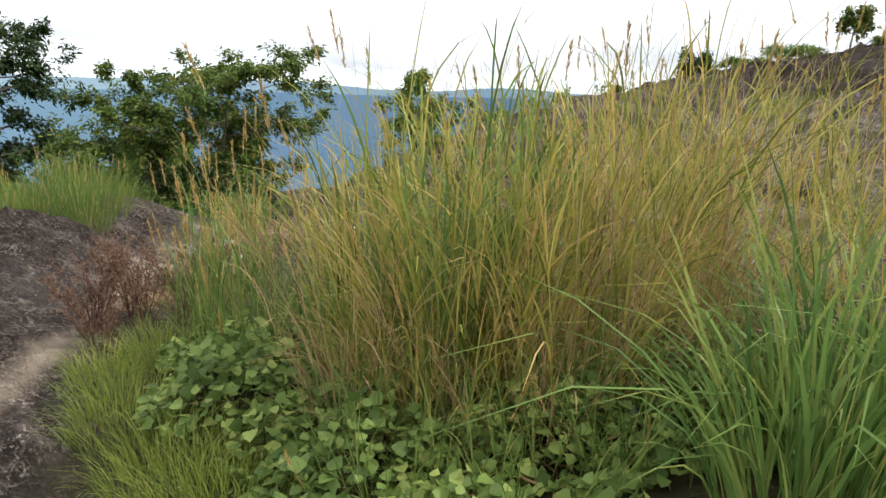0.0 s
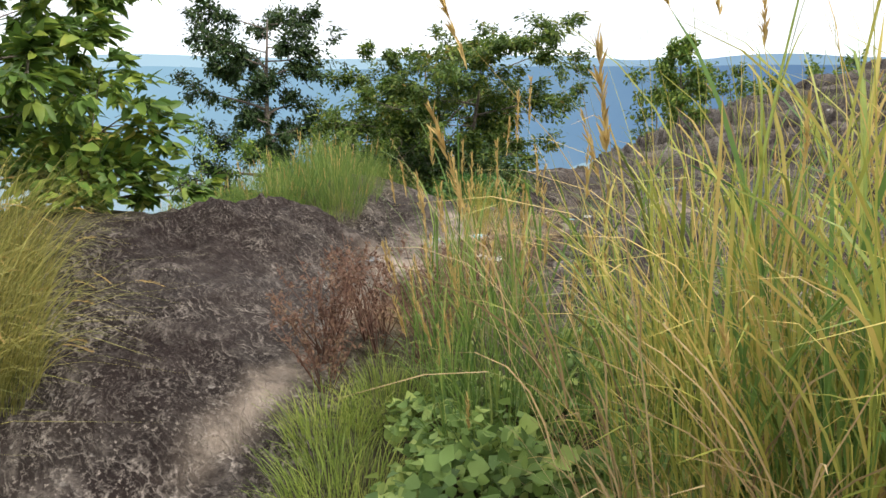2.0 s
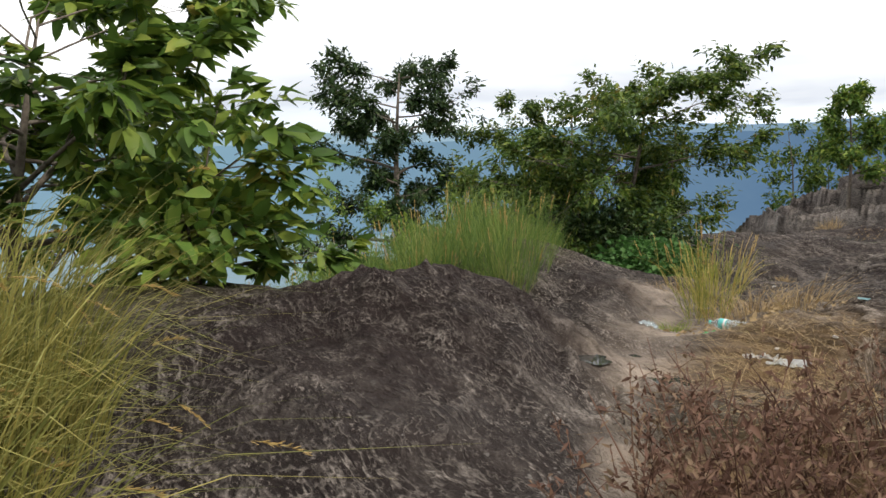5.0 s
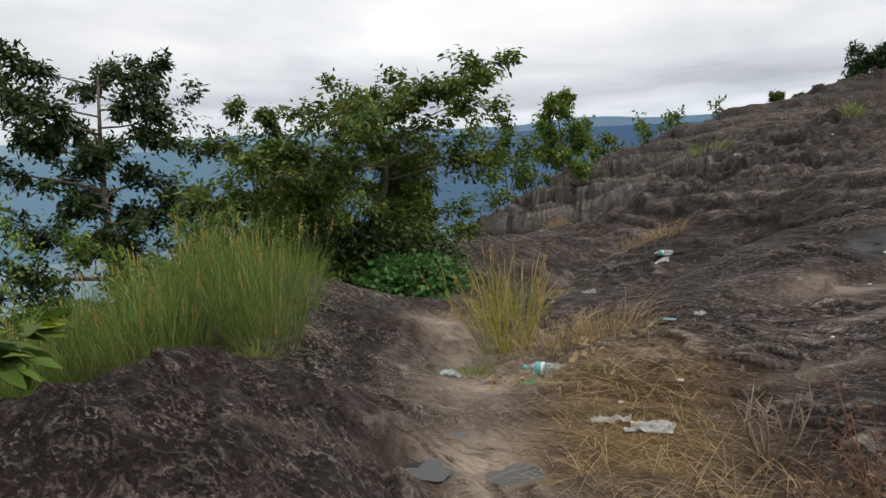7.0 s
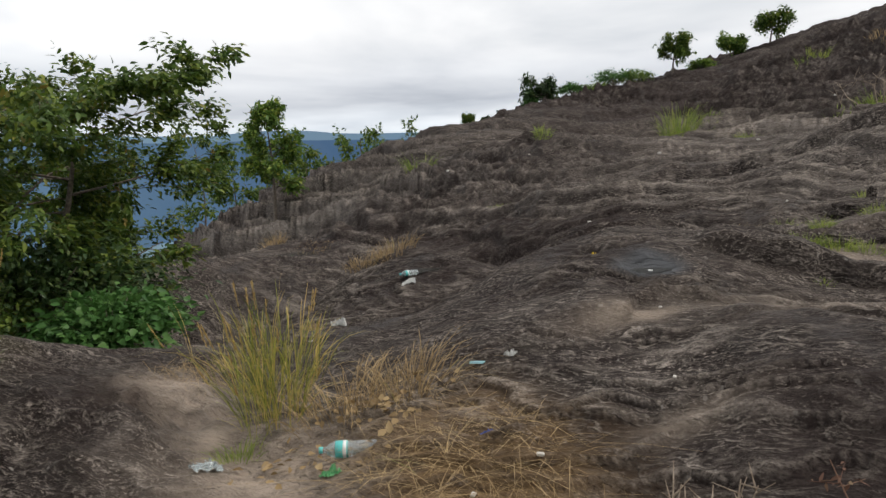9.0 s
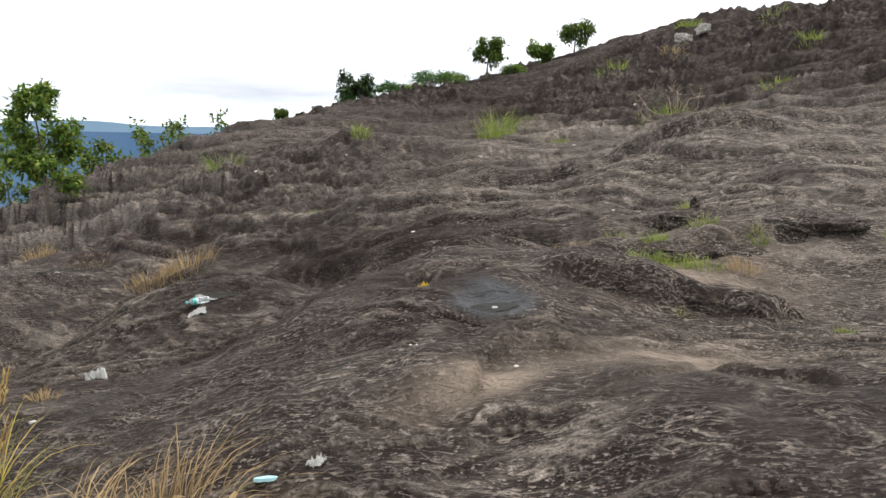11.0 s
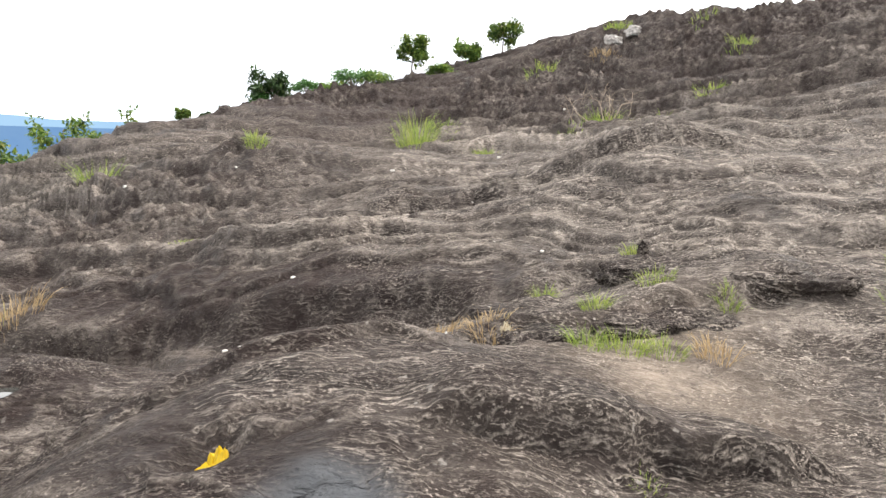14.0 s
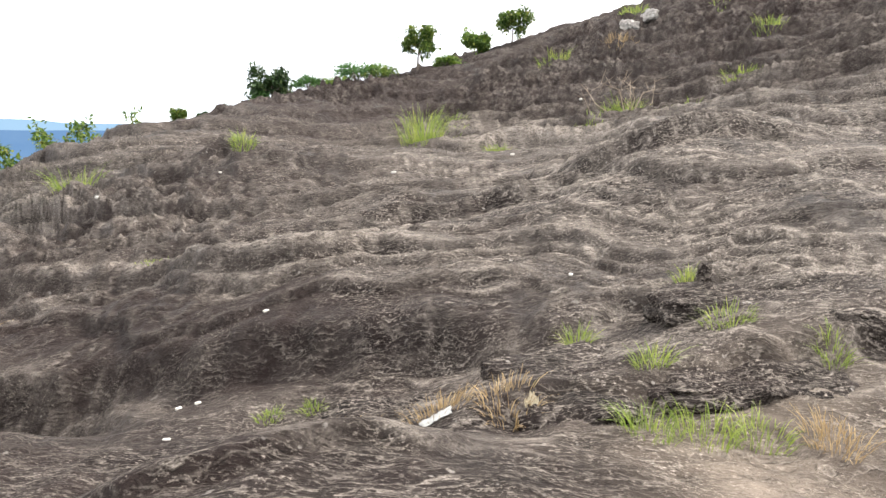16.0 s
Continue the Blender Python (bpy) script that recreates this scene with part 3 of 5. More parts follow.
def tube(verts, faces, pts, radii, sides=6):
    """Adds a tapered, bent tube to a list of corners and faces."""
    pts = [Vector(p) for p in pts]
    start = len(verts)
    for i, p in enumerate(pts):
        d = (pts[min(i + 1, len(pts) - 1)] - pts[max(i - 1, 0)]).normalized()
        u = d.orthogonal().normalized()
        w = d.cross(u)
        for k in range(sides):
            ang = 2 * math.pi * k / sides
            verts.append(tuple(p + (u * math.cos(ang) + w * math.sin(ang)) * radii[i]))
    for i in range(len(pts) - 1):
        for k in range(sides):
            a, b = start + i * sides + k, start + i * sides + (k + 1) % sides
            faces.append((a, b, b + sides, a + sides))
    faces.append(tuple(start + (len(pts) - 1) * sides + k for k in range(sides)))


def merged(*pairs):
    v, f, off = [], [], 0
    for a, b in pairs:
        v.append(a)
        f.append(b + off)
        off += len(a)
    return np.concatenate(v), np.concatenate(f)


def grass_patch(name, seed, spots, count, tall, wide, mat, label, lean=(0, 0), spread=0.4, droop=(0.2, 0.8), segs=5, plumes=0, plume_long=0.14, jitter=0.14, category="grass", group=""):
    """A stand of grass: blades growing round the given spots (x, y, radius)."""
    rng = np.random.default_rng(seed)
    spots = np.array(spots, float)
    which = rng.choice(len(spots), count, p=spots[:, 2] ** 1.5 / (spots[:, 2] ** 1.5).sum())
    ang, rad = rng.uniform(0, 2 * np.pi, count), np.sqrt(rng.uniform(0, 1, count))
    off = np.stack([np.cos(ang), np.sin(ang)], 1) * rad[:, None]
    xy = spots[which, :2] + off * spots[which, 2:3]
    h = rng.uniform(tall[0], tall[1], count) * (1 - 0.3 * rad ** 2)
    base = np.concatenate([xy, (height(xy[:, 0], xy[:, 1]) - 0.03)[:, None]], 1)
    away = (off * spread + rng.normal(size=(count, 2)) * jitter + np.array(lean)) * h[:, None]
    dr = rng.uniform(droop[0], droop[1], count)
    v, f = blades(rng, base, h, away, dr, rng.uniform(wide[0], wide[1], count), segs)
    ob = link(name, v, f.tolist(), mat)
    tagged(ob, label, category, group, "stuff")
    if plumes:
        pick = rng.choice(count, plumes, replace=False)
        pv, pf = [], []
        for i in pick:
            tip = base[i] + np.array([*(away[i] * (1 + dr[i])), h[i] * (1 - 0.55 * dr[i])])
            prev = base[i] + np.array([*(away[i] * (0.8 ** 1.2 + dr[i] * 0.512)), h[i] * (0.8 - 0.55 * dr[i] * 0.512)])
            d = unit(tip - prev)
            n = 44
            u = rng.uniform(0, 1, n)
            at = tip + d * (u * plume_long * rng.uniform(0.8, 1.2))[:, None] + np.array([0, 0, -1]) * (u ** 2 * plume_long * 0.35)[:, None]
            a, b = leaves(rng, at, d + rng.normal(size=(n, 3)) * 0.16, np.full(n, plume_long * 0.22), np.full(n, plume_long * 0.028))
            pv.append(a)
            pf.append(b)
        a, b = merged(*zip(pv, pf))
        heads = link("seed_heads", a, b.tolist(), PLUME, ob, "golden bristly seed heads")
        heads["kind"] = "stuff"
    return ob


def tree(name, seed, at, tall, wide, crown_low, mat, label, leaf=(0.10, 0.045), count=5000, limbs=7, lean=(0, 0), trunks=1, trunk_r=0.09, sparse=0.0, category="tree", group="", flat=0.75, whorl=False, spray=1.0):
    """A tree: tapering trunk, limbs, twigs, and leaves along the twigs."""
    rng = np.random.default_rng(seed)
    root = empty(name, at, label, category, group)
    tv, tf, ends = [], [], []
    for k in range(trunks):
        a0 = rng.uniform(0, 6.28)
        sway = np.array([math.cos(a0), math.sin(a0)]) * (0.10 if trunks == 1 else 0.28) * wide
        top = np.array([lean[0] * tall + sway[0], lean[1] * tall + sway[1], tall * rng.uniform(0.66, 0.84)])
        bow = rng.normal(size=3) * 0.05 * tall
        stem = [top * u + bow * math.sin(u * 3.1) * np.array([1, 1, 0.2]) for u in np.linspace(0, 1, 8)]
        stem[0] = stem[0] + np.array([0, 0, -0.25])
        rad = [trunk_r / trunks ** 0.5 * (1.25 - 1.1 * u) for u in np.linspace(0, 1, 8)]
        tube(tv, tf, stem, rad, 8)
        for j in range(limbs):
            u = crown_low + (1 - crown_low) * (j + rng.uniform(0.1, 0.9)) / limbs
            i = min(int(u * 7), 6)
            p0 = stem[i] + (stem[i + 1] - stem[i]) * (u * 7 - i)
            ang = 2.4 * j + rng.uniform(-0.5, 0.5) + k * 2.1
            reach = wide * 0.5 * rng.uniform(0.55, 1.15) * (1 - 0.25 * max(0, u - 0.55) / 0.45)
            rise = reach * rng.uniform(0.15, 0.85) * flat
            tipp = p0 + np.array([math.cos(ang) * reach, math.sin(ang) * reach, rise])
            kink = rng.normal(size=3) * reach * 0.10
            limb = [p0 + (tipp - p0) * w + kink * math.sin(3.1 * w) for w in np.linspace(0, 1, 6)]
            r0 = rad[i] * 0.55
            tube(tv, tf, limb, [r0 * (1 - 0.85 * w) for w in np.linspace(0, 1, 6)], 6)
            for q in range(7):
                w = rng.uniform(0.3, 1.0)
                b0 = p0 + (tipp - p0) * w + kink * math.sin(3.1 * w)
                d = unit((tipp - p0) / max(reach, 0.01) * 0.7 * np.array([1, 1, spray]) + rng.normal(size=3) * 0.6 * np.array([1, 1, spray]) + np.array([0, 0, 0.25 * spray]))
                l = reach * rng.uniform(0.22, 0.48)
                e = b0 + d * l
                sag = np.array([0, 0, -0.12 * l])
                tube(tv, tf, [b0, b0 + d * l * 0.5 + rng.normal(size=3) * 0.05 * l, e + sag], [r0 * 0.28, r0 * 0.2, r0 * 0.08], 4)
                ends.append((b0, e + sag))
                for s in range(3):
                    w2 = rng.uniform(0.3, 1.0)
                    c0 = b0 + (e - b0) * w2
                    d2 = unit(d + rng.normal(size=3) * 0.7 * np.array([1, 1, spray]))
                    c1 = c0 + d2 * l * rng.uniform(0.3, 0.6)
                    tube(tv, tf, [c0, c1], [r0 * 0.12, r0 * 0.05], 3)
                    ends.append((c0, c1))
    trunk = link("trunk", tv, tf, BARK, root)
    keep = [e for e in ends if rng.uniform() > sparse]
    a = np.array([e[0] for e in keep])
    b = np.array([e[1] for e in keep])
    if whorl:
        per = max(4, count // len(a))
        idx = np.repeat(np.arange(len(a)), per)
        u = rng.uniform(0.72, 1.0, len(idx))
        way = rng.normal(size=(len(idx), 3)) * np.array([1, 1, 0.35]) + unit(b[idx] - a[idx]) * 0.7
    else:
        idx = rng.integers(0, len(a), count)
        u = rng.uniform(0.15, 1.05, count)
        way = unit(b[idx] - a[idx]) * 0.8 + rng.normal(size=(len(idx), 3)) * 0.75 * np.array([1, 1, 0.4 + 0.6 * spray])
    way[:, 2] -= 0.30
    pos = a[idx] + (b[idx] - a[idx]) * u[:, None] + rng.normal(size=(len(idx), 3)) * leaf[0] * (0.15 if whorl else 0.55)
    n = len(idx)
    size = rng.uniform(0.65, 1.2, n)
    v, f = leaves(rng, pos, way, leaf[0] * size, leaf[1] * size)
    crown = link("crown", v, f.tolist(), mat, root)
    crown["kind"] = "stuff"
    return root


def bush(name, seed, at, wide, tall, mat, label, leaf=(0.09, 0.055), count=2500, stems=26, category="bush", group=""):
    """A shrub: stems from one root, leaves over an uneven dome."""
    rng = np.random.default_rng(seed)
    root = empty(name, at, label, category, group)
    tv, tf = [], []
    tips = []
    for k in range(stems):
        a, r = rng.uniform(0, 6.28), rng.uniform(0.1, 1) ** 0.6
        tip = np.array([math.cos(a) * r * wide * 0.46, math.sin(a) * r * wide * 0.46, tall * math.sqrt(max(0.05, 1 - 0.85 * r * r)) * rng.uniform(0.75, 1.0)])
        mid = tip * 0.5 + np.array([0, 0, tall * 0.12])
        tube(tv, tf, [(0, 0, -0.1), mid, tip], [0.016, 0.010, 0.004], 5)
        tips.append((mid, tip))
    link("stem", tv, tf, BARK, root)["kind"] = "stuff"
    a, b = np.array([t[0] for t in tips]), np.array([t[1] for t in tips])
    idx = rng.integers(0, stems, count)
    u = rng.uniform(0.0, 1.05, count) ** 0.6
    pos = a[idx] + (b[idx] - a[idx]) * u[:, None] + rng.normal(size=(count, 3)) * np.array([wide * 0.10, wide * 0.10, tall * 0.07])
    pos[:, 2] = np.maximum(pos[:, 2], 0.03)
    out = unit(pos * np.array([1, 1, 0.4])) + rng.normal(size=(count, 3)) * 0.5
    out[:, 2] -= 0.2
    s = rng.uniform(0.6, 1.2, count)
    v, f = leaves(rng, pos, out, leaf[0] * s, leaf[1] * s)
    crown = link("foliage", v, f.tolist(), mat, root)
    crown["kind"] = "stuff"
    return root


# ---- ground ----
def build_ground():
    """One sheet in rings round the middle of the walk, finest where the camera looks."""
    cx0, cy0 = -1.2, 6.0
    az = np.radians(np.concatenate([np.arange(-100, 82, 0.235), np.arange(82, 260, 2.2)]))
    rad = [0.04]
    while rad[-1] < 4400:
        r = rad[-1]
        rad.append(r + (0.032 if r < 9 else 0.032 + 0.0085 * (r - 9) if r < 62 else 0.07 * r))
    rad = np.array(rad)
    gr, ga = np.meshgrid(rad, az, indexing="ij")
    gx, gy = cx0 + np.sin(ga) * gr, cy0 + np.cos(ga) * gr
    gz = height(gx, gy)
    nr, na = gr.shape
    verts = np.concatenate([np.stack([gx.ravel(), gy.ravel(), gz.ravel()], 1), [[cx0, cy0, float(height(cx0, cy0))]]])
    i = np.arange(nr * na).reshape(nr, na)
    j = np.roll(i, -1, axis=1)
    quads = np.stack([i[:-1].ravel(), j[:-1].ravel(), j[1:].ravel(), i[1:].ravel()], 1)[:, ::-1]
    hub = np.stack([i[0], j[0], np.full(na, nr * na)], 1)
    me = bpy.data.meshes.new("ground")
    me.vertices.add(len(verts))
    me.vertices.foreach_set("co", verts.ravel())
    me.loops.add(quads.size + hub.size)
    me.loops.foreach_set("vertex_index", np.concatenate([quads.ravel(), hub.ravel()]))
    me.polygons.add(len(quads) + len(hub))
    me.polygons.foreach_set("loop_start", np.concatenate([np.arange(0, quads.size, 4), quads.size + np.arange(0, hub.size, 3)]))
    me.materials.append(ROCK)
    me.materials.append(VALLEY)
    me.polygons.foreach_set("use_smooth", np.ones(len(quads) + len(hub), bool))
    # the far valley floor takes the glowing colour with haze painted in
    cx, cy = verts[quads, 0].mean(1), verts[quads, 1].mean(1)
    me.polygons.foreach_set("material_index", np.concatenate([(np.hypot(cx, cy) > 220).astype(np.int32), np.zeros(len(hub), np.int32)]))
    x, y = verts[:, 0], verts[:, 1]
    line = x - tread_line(y)
    n1 = fractal(x * 1.3, y * 1.3, 71, 4)
    tread = np.exp(-((line - 0.05) / (0.09 + 0.21 * smooth(5, 7, y) + 0.05 * n1)) ** 2) * smooth(3.0, 3.6, y) * (1 - smooth(10.2, 11.0, y))
    wide_step = np.exp(-(((x + 2.9) / 0.55) ** 2 + ((y - 8.4) / 0.8) ** 2))
    patch = np.exp(-(((x + 0.55) / 0.40) ** 2 + ((y - 8.85) / 0.16) ** 2) + 0.5 * n1)
    patch2 = np.exp(-(((x + 1.2) / 0.30) ** 2 + ((y - 7.5) / 0.10) ** 2) + 0.5 * n1)
    patch = np.maximum(patch, np.exp(-(((x - 0.5) / 0.7) ** 2 + ((y - 8.65) / 0.45) ** 2) + 0.6 * n1) * 0.5)
    pale = np.exp(-(((x - 3.6) / 1.0) ** 2 + ((y - 10.4) / 0.7) ** 2) + 0.5 * n1) * 0.7
    trodden = np.clip(np.maximum.reduce([tread * (0.75 + 0.4 * n1) * (0.7 + 0.3 * smooth(4.5, 6, y)), wide_step, patch * 0.8, patch2 * 0.4, pale * 0.6]), 0, 1)
    litter = np.clip(np.maximum(np.exp(-(((x + 2.15) / 0.55) ** 2 + ((y - 7.7) / 1.3) ** 2) + 0.6 * n1), np.exp(-(((x + 2.0) / 0.5) ** 2 + ((y - 5.6) / 1.0) ** 2) + 0.5 * n1)) * 1.1 - 0.1, 0, 1)
    soil = np.clip(smooth(-4.4, -5.6, x + 0.25 * n1) + (1 - smooth(3.2, 5.6, y + 0.4 * x + 0.6 * n1)) * smooth(-2.1, -1.2, x + 0.3 * (y - 3)) , 0, 1)
    soil = soil * (1 - smooth(40, 80, np.hypot(x, y))) + smooth(52, 70, np.hypot(x - 2, y - 8))
    scum = np.clip(1.4 * np.exp(-(((x - 0.27) / 0.29) ** 2 + ((y - 9.88) / 0.26) ** 2) ** 2), 0, 1)
    growth_shade = np.clip(np.maximum.reduce([
        1.2 * np.exp(-(((x + 3.9) / 1.05) ** 2 + ((y - 6.2) / 1.7) ** 2) + 0.5 * n1), np.exp(-(((x + 3.9) / 0.5) ** 2 + ((y - 9.6) / 0.8) ** 2) + 0.6 * n1),
        np.exp(-(((x + 3.0) / 0.6) ** 2 + ((y - 4.4) / 1.2) ** 2) + 0.4 * n1), np.exp(-(((x + 0.7) / 1.5) ** 2 + ((y - 6.6) / 1.1) ** 2) + 0.7 * n1) * 0.9,
        0.7 * np.exp(-(((x + 0.8) / 2.4) ** 2 + ((y - 13.0) / 3.6) ** 2) + 0.6 * n1), 0.8 * np.exp(-(((x + 0.5) / 2.5) ** 2 + ((y - 21.0) / 3.0) ** 2) + 0.6 * n1),
        # the overhanging slab wall: its shade painted dark from the foot upwards
        np.exp(-((0.867 * (x - 1.65) + 0.498 * (y - 16.1) - 0.5) / 1.1) ** 2 - ((0.498 * (x - 1.65) - 0.867 * (y - 16.1)) / 3.4) ** 2 + 0.6 * n1),
        smooth(14, 24, x + 0.45 * (y - 9) + 4 * fractal(x * 0.15, y * 0.15, 83, 3)) * np.clip(0.8 + 0.5 * fractal((0.64 * x + 0.77 * y) * 0.5, (0.77 * x - 0.64 * y) * 0.12, 84, 3), 0, 0.92),
        np.exp(-(((x - 1.0) / 2.6) ** 2 + ((y - 19.0) / 1.0) ** 2) + 0.6 * n1) * 0.6]), 0, 1)
    worn, crumbled = bare_height(x, y, True)
    for name, val in (("worn", worn), ("crumbled", crumbled), ("growth_shade", growth_shade), ("trodden", trodden), ("litter", litter), ("soil", np.clip(soil, 0, 1)), ("scum", scum)):
        me.attributes.new(name, "FLOAT", "POINT").data.foreach_set("value", val.astype(np.float32))
    me.update()
    me.validate()
    ob = new("ground", me)
    return tagged(ob, "dark weathered granite hillside with wrinkled shelves", "ground", kind="structure")


build_ground()


def mountain_range(name, dist, low, high, az0, az1, seed, mat, label):
    az = np.radians(np.linspace(az0, az1, 260))
    crest = low + (high - low) * (0.5 + 0.5 * fractal(az * 3.5, az * 0, seed, 5))
    v, f = [], []
    n = len(az)
    for r, k in ((dist * 0.82, -1.0), (dist * 0.92, 0.45), (dist, 1.0), (dist * 1.06, -1.0)):
        for i in range(n):
            z = -260 if k < 0 else -260 + (crest[i] + 260) * k * (1 + (0.10 * math.sin(i * 0.9) if k < 1 else 0))
            v.append((math.sin(az[i]) * r, math.cos(az[i]) * r, z))
    for q in range(3):
        for i in range(n - 1):
            f.append((q * n + i, q * n + i + 1, q * n + n + i + 1, q * n + n + i))
    return tagged(link(name, v, f, mat), label, "mountains", kind="structure")


# both ranges glow faintly blue, their haze painted into the colour
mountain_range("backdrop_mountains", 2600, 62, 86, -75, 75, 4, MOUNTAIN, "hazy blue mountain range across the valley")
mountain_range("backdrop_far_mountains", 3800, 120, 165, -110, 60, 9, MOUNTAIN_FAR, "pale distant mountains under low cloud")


# ---- trees and shrubs ----
def polar(az, dist, x=0.21, y=8.97):
    return x + math.sin(radians(az)) * dist, y + math.cos(radians(az)) * dist


tree("broadleaf_tree", 3, on(-7.1, 5.5), 3.2, 4.1, 0.0, LEAF_BIG, "young tree with large drooping green leaves beside the trail", (0.19, 0.08), 11000, 28, trunk_r=0.05, whorl=True, flat=0.55)
tree("dark_tree", 7, on(-9.9, 16.0), 8.6, 3.7, 0.3, LEAF_DARK, "tall dark green tree with an open crown on the slope", (0.13, 0.055), 24000, 30, trunk_r=0.12, flat=0.5, spray=0.6)
tree("spreading_tree", 11, on(-7.9, 16.4), 4.0, 3.6, 0.05, LEAF_MID, "spreading green tree with pale twisted limbs", (0.12, 0.05), 34000, 14, trunks=3, trunk_r=0.10, flat=0.35, spray=0.3)
tree("spreading_tree", 13, on(-6.1, 16.9), 4.8, 5.0, 0.05, LEAF_MID, "wide leaning green tree overhanging the rock edge", (0.12, 0.052), 52000, 14, trunks=3, trunk_r=0.11, lean=(0.06, 0.0), flat=0.35, spray=0.3)
tree("shrubby_tree", 17, on(-9.0, 13.4), 3.0, 3.6, 0.05, LEAF_BIG, "low yellowish green shrubby tree on the slope", (0.11, 0.04), 12000, 12, trunks=2, trunk_r=0.05)
tree("shrubby_tree", 18, on(-6.9, 14.2), 2.5, 2.6, 0.05, LEAF_MID, "low green shrubby tree behind the grassy mound", (0.11, 0.045), 7000, 10, trunks=2, trunk_r=0.05)
tree("sapling_tree", 19, on(-1.1, 31.0), 3.4 - on(-1.1, 31.0).z + 0.6, 2.0, 0.25, LEAF_BIG, "slender light green sapling behind the rock edge", (0.22, 0.10), 3600, 14, trunk_r=0.06)
bush("leafy_bush", 23, on(-4.35, 13.5), 1.75, 0.85, LEAF_BUSH, "dome-shaped bush of bright green leaves at the rock edge", (0.10, 0.072), 3600, 46)
bush("dark_shrub", 24, on(-11.5, 11.6), 3.2, 2.4, LEAF_DARK, "dark green shrub on the falling slope", (0.12, 0.06), 5000, 40)
bush("dark_shrub", 25, on(-8.7, 11.8), 2.4, 1.5, LEAF_MID, "green shrub behind the grassy mound", (0.11, 0.05), 3600, 34)
bush("dark_shrub", 26, on(-5.6, 15.4), 3.8, 1.9, LEAF_DARK, "dark undergrowth beneath the spreading trees", (0.12, 0.05), 8000, 50)
bush("dark_shrub", 126, on(-7.4, 13.6), 3.2, 1.5, LEAF_MID, "leafy green undergrowth behind the grassy mound", (0.11, 0.05), 6500, 44)
bush("broadleaf_shrub", 28, on(-5.7, 6.0), 1.4, 0.85, LEAF_BIG, "broad-leaved green shrub beneath the young tree", (0.17, 0.08), 1000, 30)

# trees and scrub along the skyline
for k, (az, dist, tall, wide, mat, words) in enumerate((
        (24.6, 34.5, 1.75, 2.0, LEAF_DARK, "dark rounded tree on the rock skyline"),
        (36.3, 38, 2.2, 2.2, LEAF_MID, "green tree with tufted crown on the skyline"),
        (44.0, 41, 2.0, 2.0, LEAF_MID, "small round-headed tree on the skyline"),
        (41.2, 41, 1.2, 1.7, LEAF_BIG, "low light green tree on the skyline"),
        (19.2, 32, 0.45, 0.35, LEAF_DARK, "tiny far tree beyond the rock crest"),
        (20.8, 32, 0.4, 0.4, LEAF_DARK, "tiny far tree beyond the rock crest"),
        (17.3, 31, 0.5, 0.5, LEAF_MID, "small far tree beyond the rock crest"))):
    tree("skyline_tree", 40 + k, on(*polar(az, dist)), tall, wide, 0.38, mat, words, (0.20 * min(1, tall), 0.10 * min(1, tall)), 2600, 11, trunk_r=0.05, group="skyline trees")
for k, (az, dist, tall, wide) in enumerate(((27.5, 36, 0.8, 1.8), (29.6, 36, 0.95, 2.2), (31.4, 37, 1.1, 2.4), (33.2, 37, 0.9, 2.2), (23.6, 34, 0.5, 0.8), (38.6, 39, 0.7, 1.6))):
    bush("skyline_shrub", 60 + k, on(*polar(az, dist)), wide, tall, LEAF_BIG if k % 2 else LEAF_BUSH, "bright green scrub on the rock skyline", (0.16, 0.07), 1500, 24, group="skyline scrub")
for k, (az, dist, top) in enumerate(((2.0, 74, 2.4), (5.0, 72, 1.4), (7.6, 76, 2.9), (10.2, 70, 2.6), (12.0, 78, 3.4), (-1.5, 70, 1.2), (-4.5, 68, 0.6))):
    spot = on(*polar(az, dist))
    tree("far_tree", 70 + k, spot, top - spot.z + 5.0, 6.5, 0.3, LEAF_MID, "far green tree on the slope below the rock", (0.5, 0.26), 1500, 11, trunk_r=0.12, group="far trees")


